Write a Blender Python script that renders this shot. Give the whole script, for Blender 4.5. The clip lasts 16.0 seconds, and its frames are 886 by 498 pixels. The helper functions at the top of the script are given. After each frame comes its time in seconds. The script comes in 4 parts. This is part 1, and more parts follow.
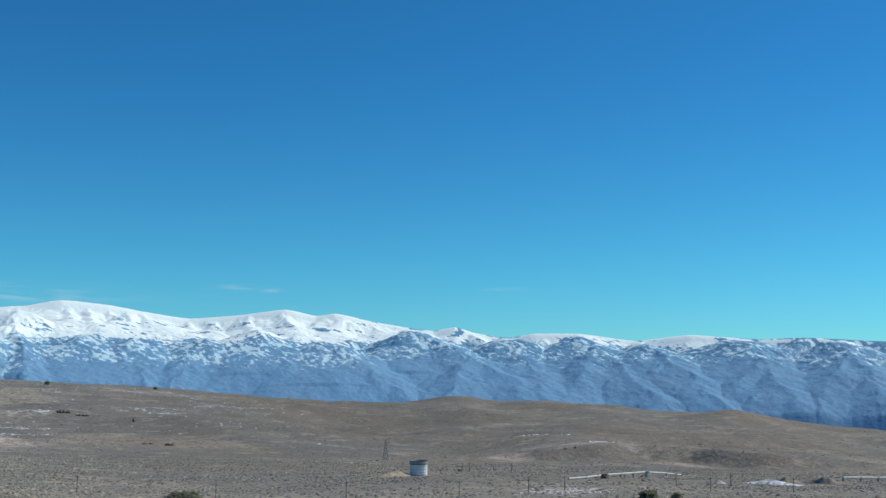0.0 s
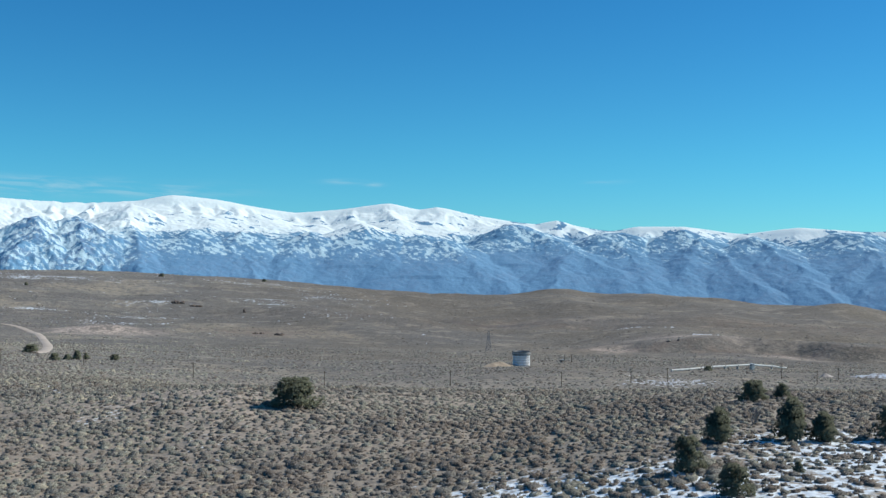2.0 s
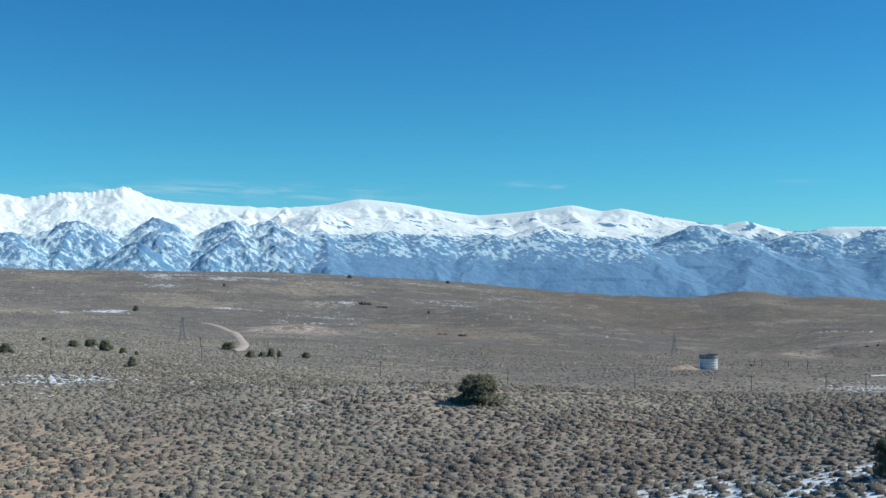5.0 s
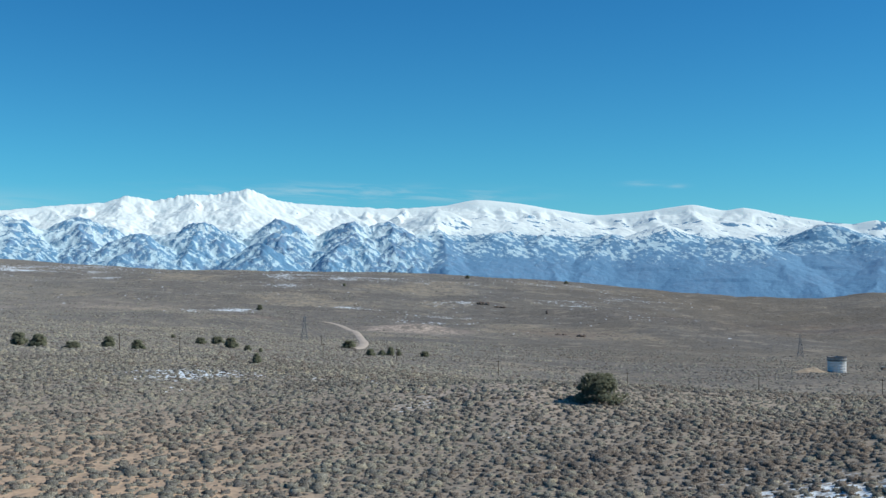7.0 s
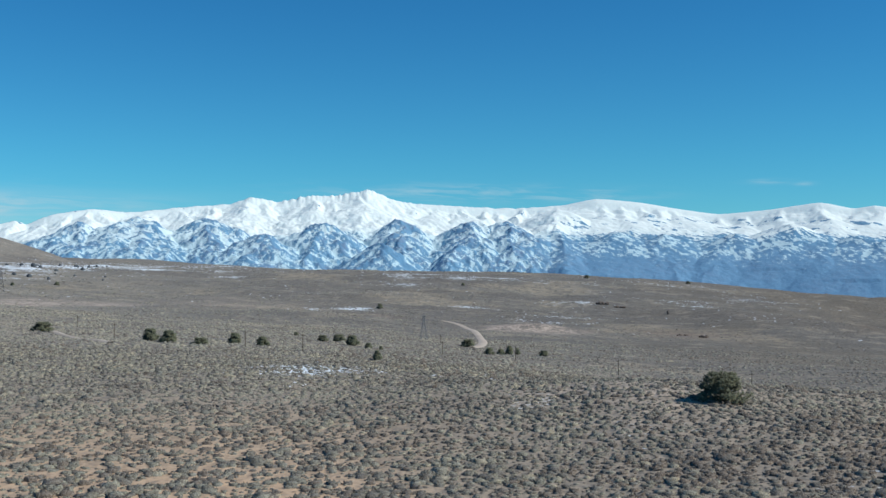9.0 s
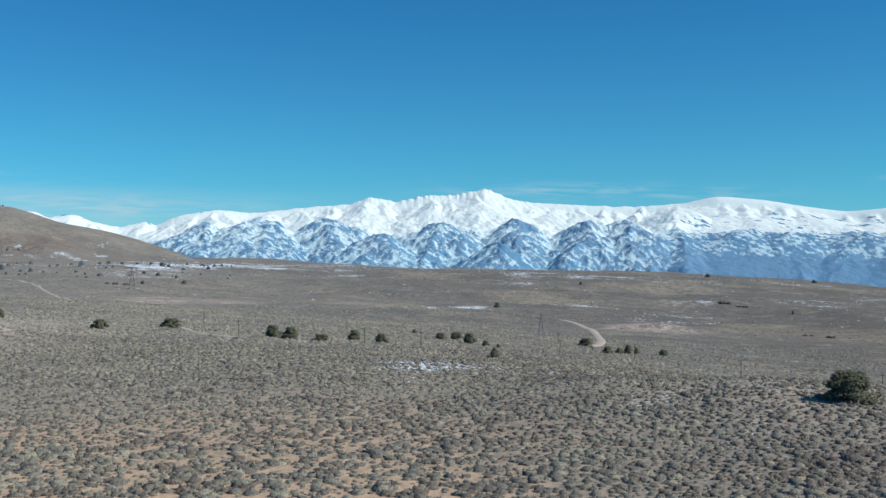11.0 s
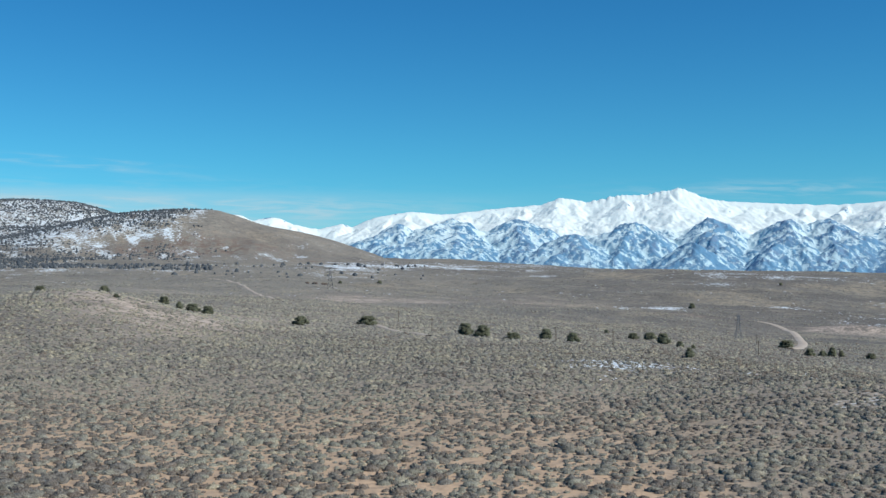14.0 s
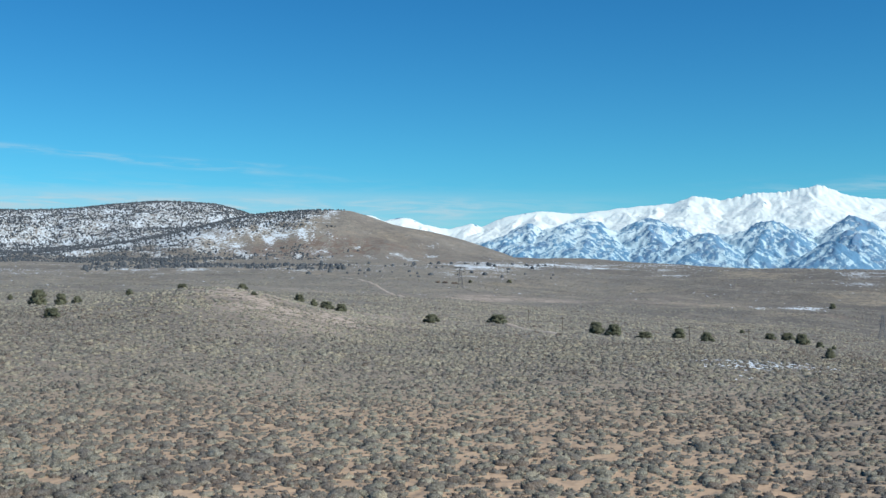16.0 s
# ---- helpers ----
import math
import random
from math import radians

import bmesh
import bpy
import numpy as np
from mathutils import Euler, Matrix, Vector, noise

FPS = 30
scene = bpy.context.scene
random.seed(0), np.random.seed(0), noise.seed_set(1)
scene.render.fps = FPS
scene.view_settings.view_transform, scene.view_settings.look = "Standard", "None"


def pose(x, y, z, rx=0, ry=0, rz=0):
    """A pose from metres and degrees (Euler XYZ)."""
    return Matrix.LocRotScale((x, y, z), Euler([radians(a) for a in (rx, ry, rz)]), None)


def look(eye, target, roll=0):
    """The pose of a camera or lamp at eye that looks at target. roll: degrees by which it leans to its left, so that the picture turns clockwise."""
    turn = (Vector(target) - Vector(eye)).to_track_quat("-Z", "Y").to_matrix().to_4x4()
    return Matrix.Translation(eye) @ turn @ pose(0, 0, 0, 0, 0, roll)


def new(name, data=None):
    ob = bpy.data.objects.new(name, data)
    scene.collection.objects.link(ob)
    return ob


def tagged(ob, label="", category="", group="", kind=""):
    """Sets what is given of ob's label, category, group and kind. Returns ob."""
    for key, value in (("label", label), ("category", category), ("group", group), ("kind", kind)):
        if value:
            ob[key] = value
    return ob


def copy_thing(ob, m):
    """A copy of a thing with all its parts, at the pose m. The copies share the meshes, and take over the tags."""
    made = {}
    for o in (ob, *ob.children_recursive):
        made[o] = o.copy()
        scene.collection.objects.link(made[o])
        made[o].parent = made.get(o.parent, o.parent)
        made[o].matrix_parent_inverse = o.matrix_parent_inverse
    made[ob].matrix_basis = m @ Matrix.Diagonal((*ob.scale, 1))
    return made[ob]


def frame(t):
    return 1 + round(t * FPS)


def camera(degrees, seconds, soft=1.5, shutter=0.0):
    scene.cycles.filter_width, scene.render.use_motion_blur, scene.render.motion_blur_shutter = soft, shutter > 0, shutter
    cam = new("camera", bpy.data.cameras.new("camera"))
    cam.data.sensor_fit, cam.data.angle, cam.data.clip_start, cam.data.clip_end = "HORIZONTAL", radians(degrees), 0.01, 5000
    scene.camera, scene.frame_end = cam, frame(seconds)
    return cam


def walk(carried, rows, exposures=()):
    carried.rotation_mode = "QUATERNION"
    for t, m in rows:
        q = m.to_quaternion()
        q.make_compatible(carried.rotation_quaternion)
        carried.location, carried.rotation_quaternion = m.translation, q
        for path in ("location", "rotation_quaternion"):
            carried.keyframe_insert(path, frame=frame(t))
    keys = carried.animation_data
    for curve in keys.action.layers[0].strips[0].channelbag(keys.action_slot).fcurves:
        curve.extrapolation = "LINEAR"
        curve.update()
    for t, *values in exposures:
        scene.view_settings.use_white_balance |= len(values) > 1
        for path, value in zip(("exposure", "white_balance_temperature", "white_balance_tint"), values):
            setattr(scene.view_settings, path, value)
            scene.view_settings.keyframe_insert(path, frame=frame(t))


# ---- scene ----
def path_row(dx, dy, dz, heading, tilt, roll):
    """The drone's place about its mean post, 20 m up; heading to the right of +Y."""
    return pose(dx, dy, 20 + dz, 90 + tilt, 0, -heading) @ pose(0, 0, 0, 0, 0, roll)


cam = camera(43.87, 16.0, soft=1.45)
walk(cam, [
    (0.0, path_row(0.59, 1.17, 1.37, 24.020, 6.409, -0.02)),
    (0.5, path_row(0.54, 1.16, 1.29, 22.943, 4.957, 0.01)),
    (1.0, path_row(0.50, 1.13, 1.20, 21.647, 3.510, 0.01)),
    (1.5, path_row(0.46, 1.08, 1.12, 20.259, 2.072, 0.028)),
    (1.8, path_row(0.43, 1.05, 1.07, 19.340, 1.224, 0.04)),
    (2.0, path_row(0.41, 1.02, 1.04, 18.710, 0.867, 0.05)),
    (2.2, path_row(0.39, 0.99, 1.01, 18.065, 0.815, 0.045)),
    (2.5, path_row(0.37, 0.95, 0.96, 17.087, 0.845, 0.035)),
    (3.0, path_row(0.32, 0.87, 0.88, 15.465, 0.885, 0.033)),
    (3.5, path_row(0.28, 0.79, 0.80, 13.855, 0.936, 0.042)),
    (4.0, path_row(0.24, 0.70, 0.72, 12.297, 0.961, 0.024)),
    (6.5, path_row(0.07, 0.25, 0.29, 4.642, 1.005, 0.029)),
    (7.0, path_row(0.04, 0.16, 0.20, 3.111, 1.008, 0.033)),
    (7.5, path_row(0.02, 0.08, 0.10, 1.593, 0.992, 0.012)),
    (8.0, path_row(0.00, 0.00, 0.00, 0.000, 0.998, 0.014)),
    (8.5, path_row(-0.01, -0.08, -0.10, -1.539, 1.001, 0.02)),
    (9.0, path_row(-0.03, -0.15, -0.21, -3.053, 1.000, 0.054)),
    (11.5, path_row(-0.02, -0.48, -0.76, -10.704, 0.972, 0.027)),
    (12.0, path_row(-0.01, -0.55, -0.87, -12.293, 1.000, 0.040)),
    (12.5, path_row(0.00, -0.62, -0.99, -13.930, 1.004, 0.044)),
    (13.0, path_row(0.02, -0.69, -1.10, -15.563, 0.999, 0.046)),
    (13.5, path_row(0.04, -0.77, -1.21, -17.368, 0.993, 0.055)),
    (14.0, path_row(0.06, -0.86, -1.31, -19.073, 1.002, 0.022)),
    (14.5, path_row(0.09, -0.96, -1.42, -20.777, 1.002, 0.019)),
    (15.0, path_row(0.11, -1.08, -1.52, -22.515, 0.999, -0.023)),
    (15.5, path_row(0.14, -1.20, -1.61, -24.222, 1.005, -0.033)),
    (16.0, path_row(0.17, -1.35, -1.70, -25.821, 0.985, 0.001)),
], exposures=((0.0, -0.04), (1.0, -0.01), (2.5, 0.06), (4.0, 0.05), (6.5, -0.04), (9.0, -0.10), (12.0, -0.09), (14.0, -0.05), (16.0, -0.02)))

# ---------- world, sun ----------
SUN_BEARING, SUN_UP = 98.0, 40.0


def node(tree, kind, ins=None, **props):
    n = tree.nodes.new(kind)
    for k, v in props.items():
        setattr(n, k, v)
    for k, v in (ins or {}).items():
        if isinstance(v, bpy.types.NodeSocket):
            tree.links.new(v, n.inputs[k])
        else:
            n.inputs[k].default_value = v
    return n


def math_node(tree, op, a, b=0.0, clamp=False):
    return node(tree, "ShaderNodeMath", {0: a, 1: b}, operation=op, use_clamp=clamp).outputs[0]


def mix_col(tree, fac, a, b, blend="MIX"):
    n = node(tree, "ShaderNodeMix", data_type="RGBA", blend_type=blend)
    for k, v in ((0, fac), (6, a), (7, b)):
        if isinstance(v, bpy.types.NodeSocket):
            tree.links.new(v, n.inputs[k])
        else:
            n.inputs[k].default_value = (*v, 1.0) if k else v
    return n.outputs[2]


def ramp(tree, fac, lo, hi):
    return node(tree, "ShaderNodeMapRange", {0: fac, 1: lo, 2: hi}, interpolation_type="SMOOTHSTEP").outputs[0]


world = bpy.data.worlds.new("desert_sky")
scene.world = world
world.use_nodes = True
wt = world.node_tree
wt.nodes.clear()
sky = node(wt, "ShaderNodeTexSky", sky_type="NISHITA", sun_disc=False, sun_elevation=radians(SUN_UP), sun_rotation=radians(SUN_BEARING),
           altitude=2200.0, air_density=1.0, dust_density=0.15, ozone_density=3.0)
way = node(wt, "ShaderNodeTexCoord").outputs["Generated"]
up = node(wt, "ShaderNodeSeparateXYZ", {0: way}).outputs["Z"]
deep = ramp(wt, up, 0.02, 0.30)
tint = mix_col(wt, deep, mix_col(wt, ramp(wt, up, 0.02, 0.11), (0.33, 0.89, 1.05), (0.29, 0.94, 1.065)), (0.185, 0.82, 1.135))
sky_col = mix_col(wt, 1.0, sky.outputs[0], tint, "MULTIPLY")
# thin streaks of cirrus low over the range: bearing, height, half-widths (degrees), amount, fall to the east
xyz = node(wt, "ShaderNodeSeparateXYZ", {0: way})
turn_to = math_node(wt, "MULTIPLY", math_node(wt, "ARCTAN2", xyz.outputs[0], xyz.outputs[1]), 57.2958)
rise_to = math_node(wt, "MULTIPLY", math_node(wt, "ARCSINE", up), 57.2958)
sheet = node(wt, "ShaderNodeCombineXYZ", {0: math_node(wt, "MULTIPLY", turn_to, 0.16), 1: math_node(wt, "ADD", math_node(wt, "MULTIPLY", rise_to, 1.5), math_node(wt, "MULTIPLY", turn_to, 0.05))}).outputs[0]
wisp = node(wt, "ShaderNodeTexNoise", {"Vector": sheet, "Scale": 2.1, "Detail": 8.0, "Roughness": 0.6, "Distortion": 0.5}).outputs[0]
wisp = ramp(wt, wisp, 0.38, 0.75)
veil = None
for az0, el0, waz, wel, amt, dip in ((-42, 5.45, 7.0, 0.17, 1.7, 0.075), (-36.5, 5.35, 2.6, 0.10, 1.1, 0.05), (-42, 3.25, 14.0, 0.85, 1.5, 0), (-26, 3.0, 8.0, 0.7, 0.9, 0), (-3.5, 3.9, 6.0, 0.42, 1.1, 0), (4.5, 3.75, 3.0, 0.3, 0.8, 0), (13.3, 4.35, 1.0, 0.12, 0.8, 0), (15.2, 4.2, 0.5, 0.1, 0.7, 0), (27, 4.3, 1.2, 0.1, 0.4, 0)):
    p = math_node(wt, "POWER", math_node(wt, "ABSOLUTE", math_node(wt, "DIVIDE", math_node(wt, "SUBTRACT", turn_to, az0), waz)), 2.0)
    q = math_node(wt, "POWER", math_node(wt, "ABSOLUTE", math_node(wt, "DIVIDE", math_node(wt, "ADD", math_node(wt, "SUBTRACT", rise_to, el0), math_node(wt, "MULTIPLY", math_node(wt, "SUBTRACT", turn_to, az0), dip)), wel)), 2.0)
    g = math_node(wt, "MULTIPLY", math_node(wt, "POWER", 2.718, math_node(wt, "MULTIPLY", math_node(wt, "ADD", p, q), -1.0)), amt)
    veil = g if veil is None else math_node(wt, "ADD", veil, g)
veil = math_node(wt, "MULTIPLY", veil, wisp)
far_az = math_node(wt, "POWER", 2.718, math_node(wt, "MULTIPLY", math_node(wt, "POWER", math_node(wt, "ABSOLUTE", math_node(wt, "DIVIDE", math_node(wt, "ADD", turn_to, 40.0), 17.0)), 2.0), -1.0))
bank = math_node(wt, "MULTIPLY", far_az, math_node(wt, "MULTIPLY", ramp(wt, math_node(wt, "ADD", rise_to, math_node(wt, "MULTIPLY", wisp, 0.5)), 4.3, 3.6), 0.75))
veil = math_node(wt, "MULTIPLY", math_node(wt, "ADD", veil, bank), 0.55, True)
sky_col = mix_col(wt, veil, sky_col, (4.6, 6.6, 7.6))
wt.links.new(node(wt, "ShaderNodeBackground", {0: sky_col, 1: 0.10}).outputs[0], node(wt, "ShaderNodeOutputWorld").inputs[0])

sun = new("sun", bpy.data.lights.new("sun", "SUN"))
sun.data.energy, sun.data.angle, sun.data.color = 4.1, radians(0.53), (1.0, 0.95, 0.87)
_b, _e = radians(SUN_BEARING), radians(SUN_UP)
sun.matrix_world = look((3000 * math.sin(_b) * math.cos(_e), 3000 * math.cos(_b) * math.cos(_e), 3000 * math.sin(_e)), (0, 0, 0))


# ---------- materials ----------
def material(name, rough=0.9, metal=0.0):
    m = bpy.data.materials.new(name)
    m.use_nodes = True
    t = m.node_tree
    b = t.nodes["Principled BSDF"]
    b.inputs["Roughness"].default_value, b.inputs["Metallic"].default_value = rough, metal
    b.inputs["Specular IOR Level"].default_value = 0.2
    return m, t, b


def place(t):
    return node(t, "ShaderNodeNewGeometry").outputs["Position"]


def grain(t, scale, detail=3.0, rough=0.55, vec=None):
    return node(t, "ShaderNodeTexNoise", {"Vector": vec or place(t), "Scale": scale, "Detail": detail, "Roughness": rough}).outputs[0]


def field(t, name):
    return node(t, "ShaderNodeAttribute", attribute_name=name).outputs["Fac"]


def relief(t, b, height, strength, dist):
    t.links.new(node(t, "ShaderNodeBump", {"Strength": strength, "Distance": dist, "Height": height}).outputs[0], b.inputs["Normal"])


def ground_material():
    m, t, b = material("desert_soil_and_scrub")
    patch, clump, spot, fine = grain(t, 0.012, 4), grain(t, 0.09, 4), grain(t, 0.55, 3, 0.6), grain(t, 4.0, 3)
    soil = mix_col(t, ramp(t, patch, 0.4, 0.65), (0.302, 0.262, 0.203), (0.26, 0.23, 0.185))
    soil = mix_col(t, field(t, "bare"), soil, (0.54, 0.385, 0.25))
    soil = mix_col(t, math_node(t, "MULTIPLY", ramp(t, fine, 0.35, 0.75), 0.5), soil, (0.45, 0.365, 0.28))
    scrub = mix_col(t, ramp(t, clump, 0.35, 0.65), (0.168, 0.166, 0.152), (0.262, 0.260, 0.228))
    scrub = mix_col(t, ramp(t, patch, 0.42, 0.6), scrub, (0.23, 0.222, 0.19))
    stip = grain(t, 0.9, 4, 0.7)
    scrub = mix_col(t, ramp(t, stip, 0.40, 0.62), mix_col(t, 0.5, scrub, (0.07, 0.062, 0.056)), scrub)
    drift = grain(t, 1.0, 4, 0.6, node(t, "ShaderNodeMapping", {0: place(t), "Scale": (0.006, 0.022, 0.02)}).outputs[0])
    scrub = mix_col(t, math_node(t, "MULTIPLY", ramp(t, drift, 0.45, 0.60), 0.7), scrub, (0.112, 0.108, 0.101))
    broad = grain(t, 0.0065, 7, 0.62)
    scrub = mix_col(t, math_node(t, "MULTIPLY", ramp(t, broad, 0.50, 0.38), 0.6), scrub, (0.14, 0.135, 0.124))
    scrub = mix_col(t, math_node(t, "MULTIPLY", ramp(t, broad, 0.51, 0.61), math_node(t, "MULTIPLY", ramp(t, grain(t, 0.14, 5, 0.75), 0.40, 0.58), 0.95)), scrub, (0.36, 0.312, 0.228))
    scrub = mix_col(t, math_node(t, "MULTIPLY", field(t, "dusk"), 0.75), scrub, (0.148, 0.128, 0.094))
    scrub = mix_col(t, math_node(t, "MULTIPLY", field(t, "ash"), 0.5), scrub, (0.335, 0.322, 0.275))
    fleck = grain(t, 0.045, 5, 0.7)
    scrub = mix_col(t, math_node(t, "MULTIPLY", ramp(t, fleck, 0.52, 0.66), 0.45), scrub, (0.41, 0.362, 0.28))
    dots = grain(t, 0.22, 3, 0.6)
    scrub = mix_col(t, math_node(t, "MULTIPLY", ramp(t, dots, 0.53, 0.64), 0.55), scrub, (0.10, 0.095, 0.088))
    cover = math_node(t, "ADD", ramp(t, spot, 0.36, 0.62), math_node(t, "MULTIPLY", math_node(t, "SUBTRACT", field(t, "cover"), 0.5), 1.5), True)
    cover = math_node(t, "MULTIPLY", cover, ramp(t, field(t, "cover"), 0.0, 0.3))
    col = mix_col(t, cover, soil, scrub)
    pale = math_node(t, "MULTIPLY", field(t, "pale"), ramp(t, math_node(t, "ADD", spot, math_node(t, "MULTIPLY", clump, 0.6)), 0.65, 0.95))
    col = mix_col(t, math_node(t, "MULTIPLY", pale, 0.95), col, (0.55, 0.455, 0.375))
    red = math_node(t, "MULTIPLY", field(t, "red"), ramp(t, clump, 0.4, 0.6))
    col = mix_col(t, math_node(t, "MULTIPLY", red, 0.6), col, (0.17, 0.105, 0.08))
    lump = grain(t, 0.27, 4, 0.65)
    wide = ramp(t, field(t, "cover"), 0.45, 0.65)
    near_bits = math_node(t, "ADD", math_node(t, "MULTIPLY", clump, 0.35), math_node(t, "MULTIPLY", stip, 0.65))
    far_bits = math_node(t, "ADD", math_node(t, "MULTIPLY", clump, 0.3), math_node(t, "MULTIPLY", lump, 0.7))
    bits = math_node(t, "ADD", math_node(t, "MULTIPLY", near_bits, math_node(t, "SUBTRACT", 1.0, wide)), math_node(t, "MULTIPLY", far_bits, wide))
    snow = ramp(t, math_node(t, "ADD", bits, math_node(t, "MULTIPLY", field(t, "snow"), 0.34)), 0.66, math_node(t, "ADD", 0.76, math_node(t, "MULTIPLY", wide, 0.06)))
    snow = math_node(t, "MULTIPLY", snow, ramp(t, field(t, "snow"), 0.02, 0.15))
    col = mix_col(t, snow, col, (0.74, 0.82, 0.85))
    t.links.new(col, b.inputs["Base Color"])
    relief(t, b, math_node(t, "ADD", math_node(t, "MULTIPLY", spot, 0.4), math_node(t, "MULTIPLY", dots, 1.6)), 0.7, 1.0)
    return m


def bush_material():
    m, t, b = material("sagebrush_twigs")
    hue = node(t, "ShaderNodeValToRGB", {0: field(t, "tone")})
    cr = hue.color_ramp
    cr.elements[0].position, cr.elements[0].color = 0.0, (0.145, 0.105, 0.082, 1)
    cr.elements[1].position, cr.elements[1].color = 1.0, (0.56, 0.49, 0.355, 1)
    for p, c in ((0.10, (0.21, 0.16, 0.125)), (0.22, (0.165, 0.15, 0.136)), (0.38, (0.212, 0.2, 0.174)), (0.52, (0.235, 0.232, 0.185)), (0.68, (0.295, 0.295, 0.24)), (0.84, (0.375, 0.375, 0.315)), (0.93, (0.425, 0.40, 0.31))):
        e = cr.elements.new(p)
        e.color = (*c, 1)
    big = mix_col(t, ramp(t, grain(t, 0.03, 3), 0.35, 0.65), (0.77, 0.775, 0.755), (1.03, 1.035, 0.94))
    col = mix_col(t, 1.0, hue.outputs[0], big, "MULTIPLY")
    fleck = grain(t, 7.0, 5, 0.75)
    col = mix_col(t, ramp(t, fleck, 0.40, 0.62), mix_col(t, 0.58, col, (0.05, 0.045, 0.04)), mix_col(t, 0.28, col, (0.58, 0.56, 0.49)))
    t.links.new(col, b.inputs["Base Color"])
    relief(t, b, fleck, 0.7, 0.12)
    return m


def leaf_material(name, dark, light):
    m, t, b = material(name, 0.75)
    isle = node(t, "ShaderNodeNewGeometry").outputs["Random Per Island"]
    f = grain(t, 7.0, 3, 0.7)
    col = mix_col(t, isle, dark, light)
    col = mix_col(t, ramp(t, f, 0.45, 0.7), mix_col(t, 0.12, col, (0.03, 0.035, 0.024)), col)
    t.links.new(col, b.inputs["Base Color"])
    relief(t, b, f, 0.8, 0.1)
    return m


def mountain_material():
    m, t, b = material("haze_blue_rock_and_snow", 0.85)
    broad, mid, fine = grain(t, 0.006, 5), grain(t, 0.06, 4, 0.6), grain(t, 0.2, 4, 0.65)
    # rock is painted blue: the haze of distance sits in its base colour
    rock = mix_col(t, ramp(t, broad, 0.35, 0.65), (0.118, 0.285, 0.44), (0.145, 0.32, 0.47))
    # paler haze blue painted over the eastern fans and the western spurs
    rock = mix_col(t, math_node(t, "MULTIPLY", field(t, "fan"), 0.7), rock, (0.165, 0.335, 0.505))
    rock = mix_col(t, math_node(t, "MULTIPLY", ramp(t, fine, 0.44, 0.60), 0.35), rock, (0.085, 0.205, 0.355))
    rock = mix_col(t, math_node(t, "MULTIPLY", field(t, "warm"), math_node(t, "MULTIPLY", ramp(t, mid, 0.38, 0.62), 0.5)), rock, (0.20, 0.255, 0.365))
    s = math_node(t, "ADD", field(t, "snow"), math_node(t, "ADD", math_node(t, "MULTIPLY", math_node(t, "SUBTRACT", mid, 0.5), 0.9), math_node(t, "MULTIPLY", math_node(t, "SUBTRACT", fine, 0.5), 1.6)))
    cover = ramp(t, s, 0.34, 0.62)
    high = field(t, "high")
    # lower snow is painted bluer and duller, as haze would tint it
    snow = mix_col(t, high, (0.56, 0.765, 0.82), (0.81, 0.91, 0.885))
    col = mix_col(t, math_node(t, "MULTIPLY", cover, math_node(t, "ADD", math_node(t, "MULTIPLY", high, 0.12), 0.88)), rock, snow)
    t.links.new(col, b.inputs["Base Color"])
    relief(t, b, math_node(t, "ADD", mid, math_node(t, "MULTIPLY", fine, 0.4)), math_node(t, "SUBTRACT", 0.3, math_node(t, "MULTIPLY", high, 0.14)), 8.0)
    return m


def plain_material(name, c1, c2, scale, rough=0.8, metal=0.0, bump=0.3):
    m, t, b = material(name, rough, metal)
    v = node(t, "ShaderNodeTexCoord").outputs["Object"]
    a, f = grain(t, scale, 4, 0.6, v), grain(t, scale * 7, 3, 0.6, v)
    col = mix_col(t, ramp(t, a, 0.35, 0.65), c1, c2)
    col = mix_col(t, math_node(t, "MULTIPLY", ramp(t, f, 0.5, 0.75), 0.3), col, tuple(x * 0.6 for x in c1))
    t.links.new(col, b.inputs["Base Color"])
    relief(t, b, f, bump, 0.05)
    return m


GROUND = ground_material()
BUSH = bush_material()
PINE = leaf_material("pinyon_needles", (0.115, 0.127, 0.083), (0.172, 0.184, 0.12))
# needle green turned bluish: haze over the far hill painted into the colour
FARPINE = leaf_material("haze_blue_juniper", (0.068, 0.083, 0.098), (0.125, 0.14, 0.15))
BARK = plain_material("pine_bark", (0.12, 0.085, 0.06), (0.19, 0.14, 0.10), 4.0)
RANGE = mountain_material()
POLEWOOD = plain_material("weathered_pole_wood", (0.085, 0.065, 0.05), (0.14, 0.11, 0.085), 3.0)
STEEL = plain_material("galvanised_steel", (0.30, 0.31, 0.32), (0.38, 0.39, 0.40), 2.0, 0.55, 0.3)
TANKMETAL = plain_material("tank_plate", (0.58, 0.59, 0.58), (0.73, 0.73, 0.71), 0.6, 0.5)
TANKCOLLAR = plain_material("tank_collar", (0.26, 0.26, 0.25), (0.42, 0.42, 0.40), 0.8, 0.6)
TANKDARK = plain_material("tank_dark_band", (0.06, 0.06, 0.065), (0.11, 0.11, 0.11), 0.9, 0.7)
PIPEPAINT = plain_material("pale_green_pipe", (0.52, 0.54, 0.50), (0.64, 0.65, 0.61), 0.5, 0.5)
CONCRETE = plain_material("concrete", (0.36, 0.34, 0.31), (0.46, 0.44, 0.40), 1.0)
DIRTROAD = plain_material("graded_dirt", (0.45, 0.385, 0.31), (0.54, 0.465, 0.385), 0.12)
GRAVEL = plain_material("pale_gravel", (0.33, 0.29, 0.25), (0.45, 0.40, 0.35), 0.5)
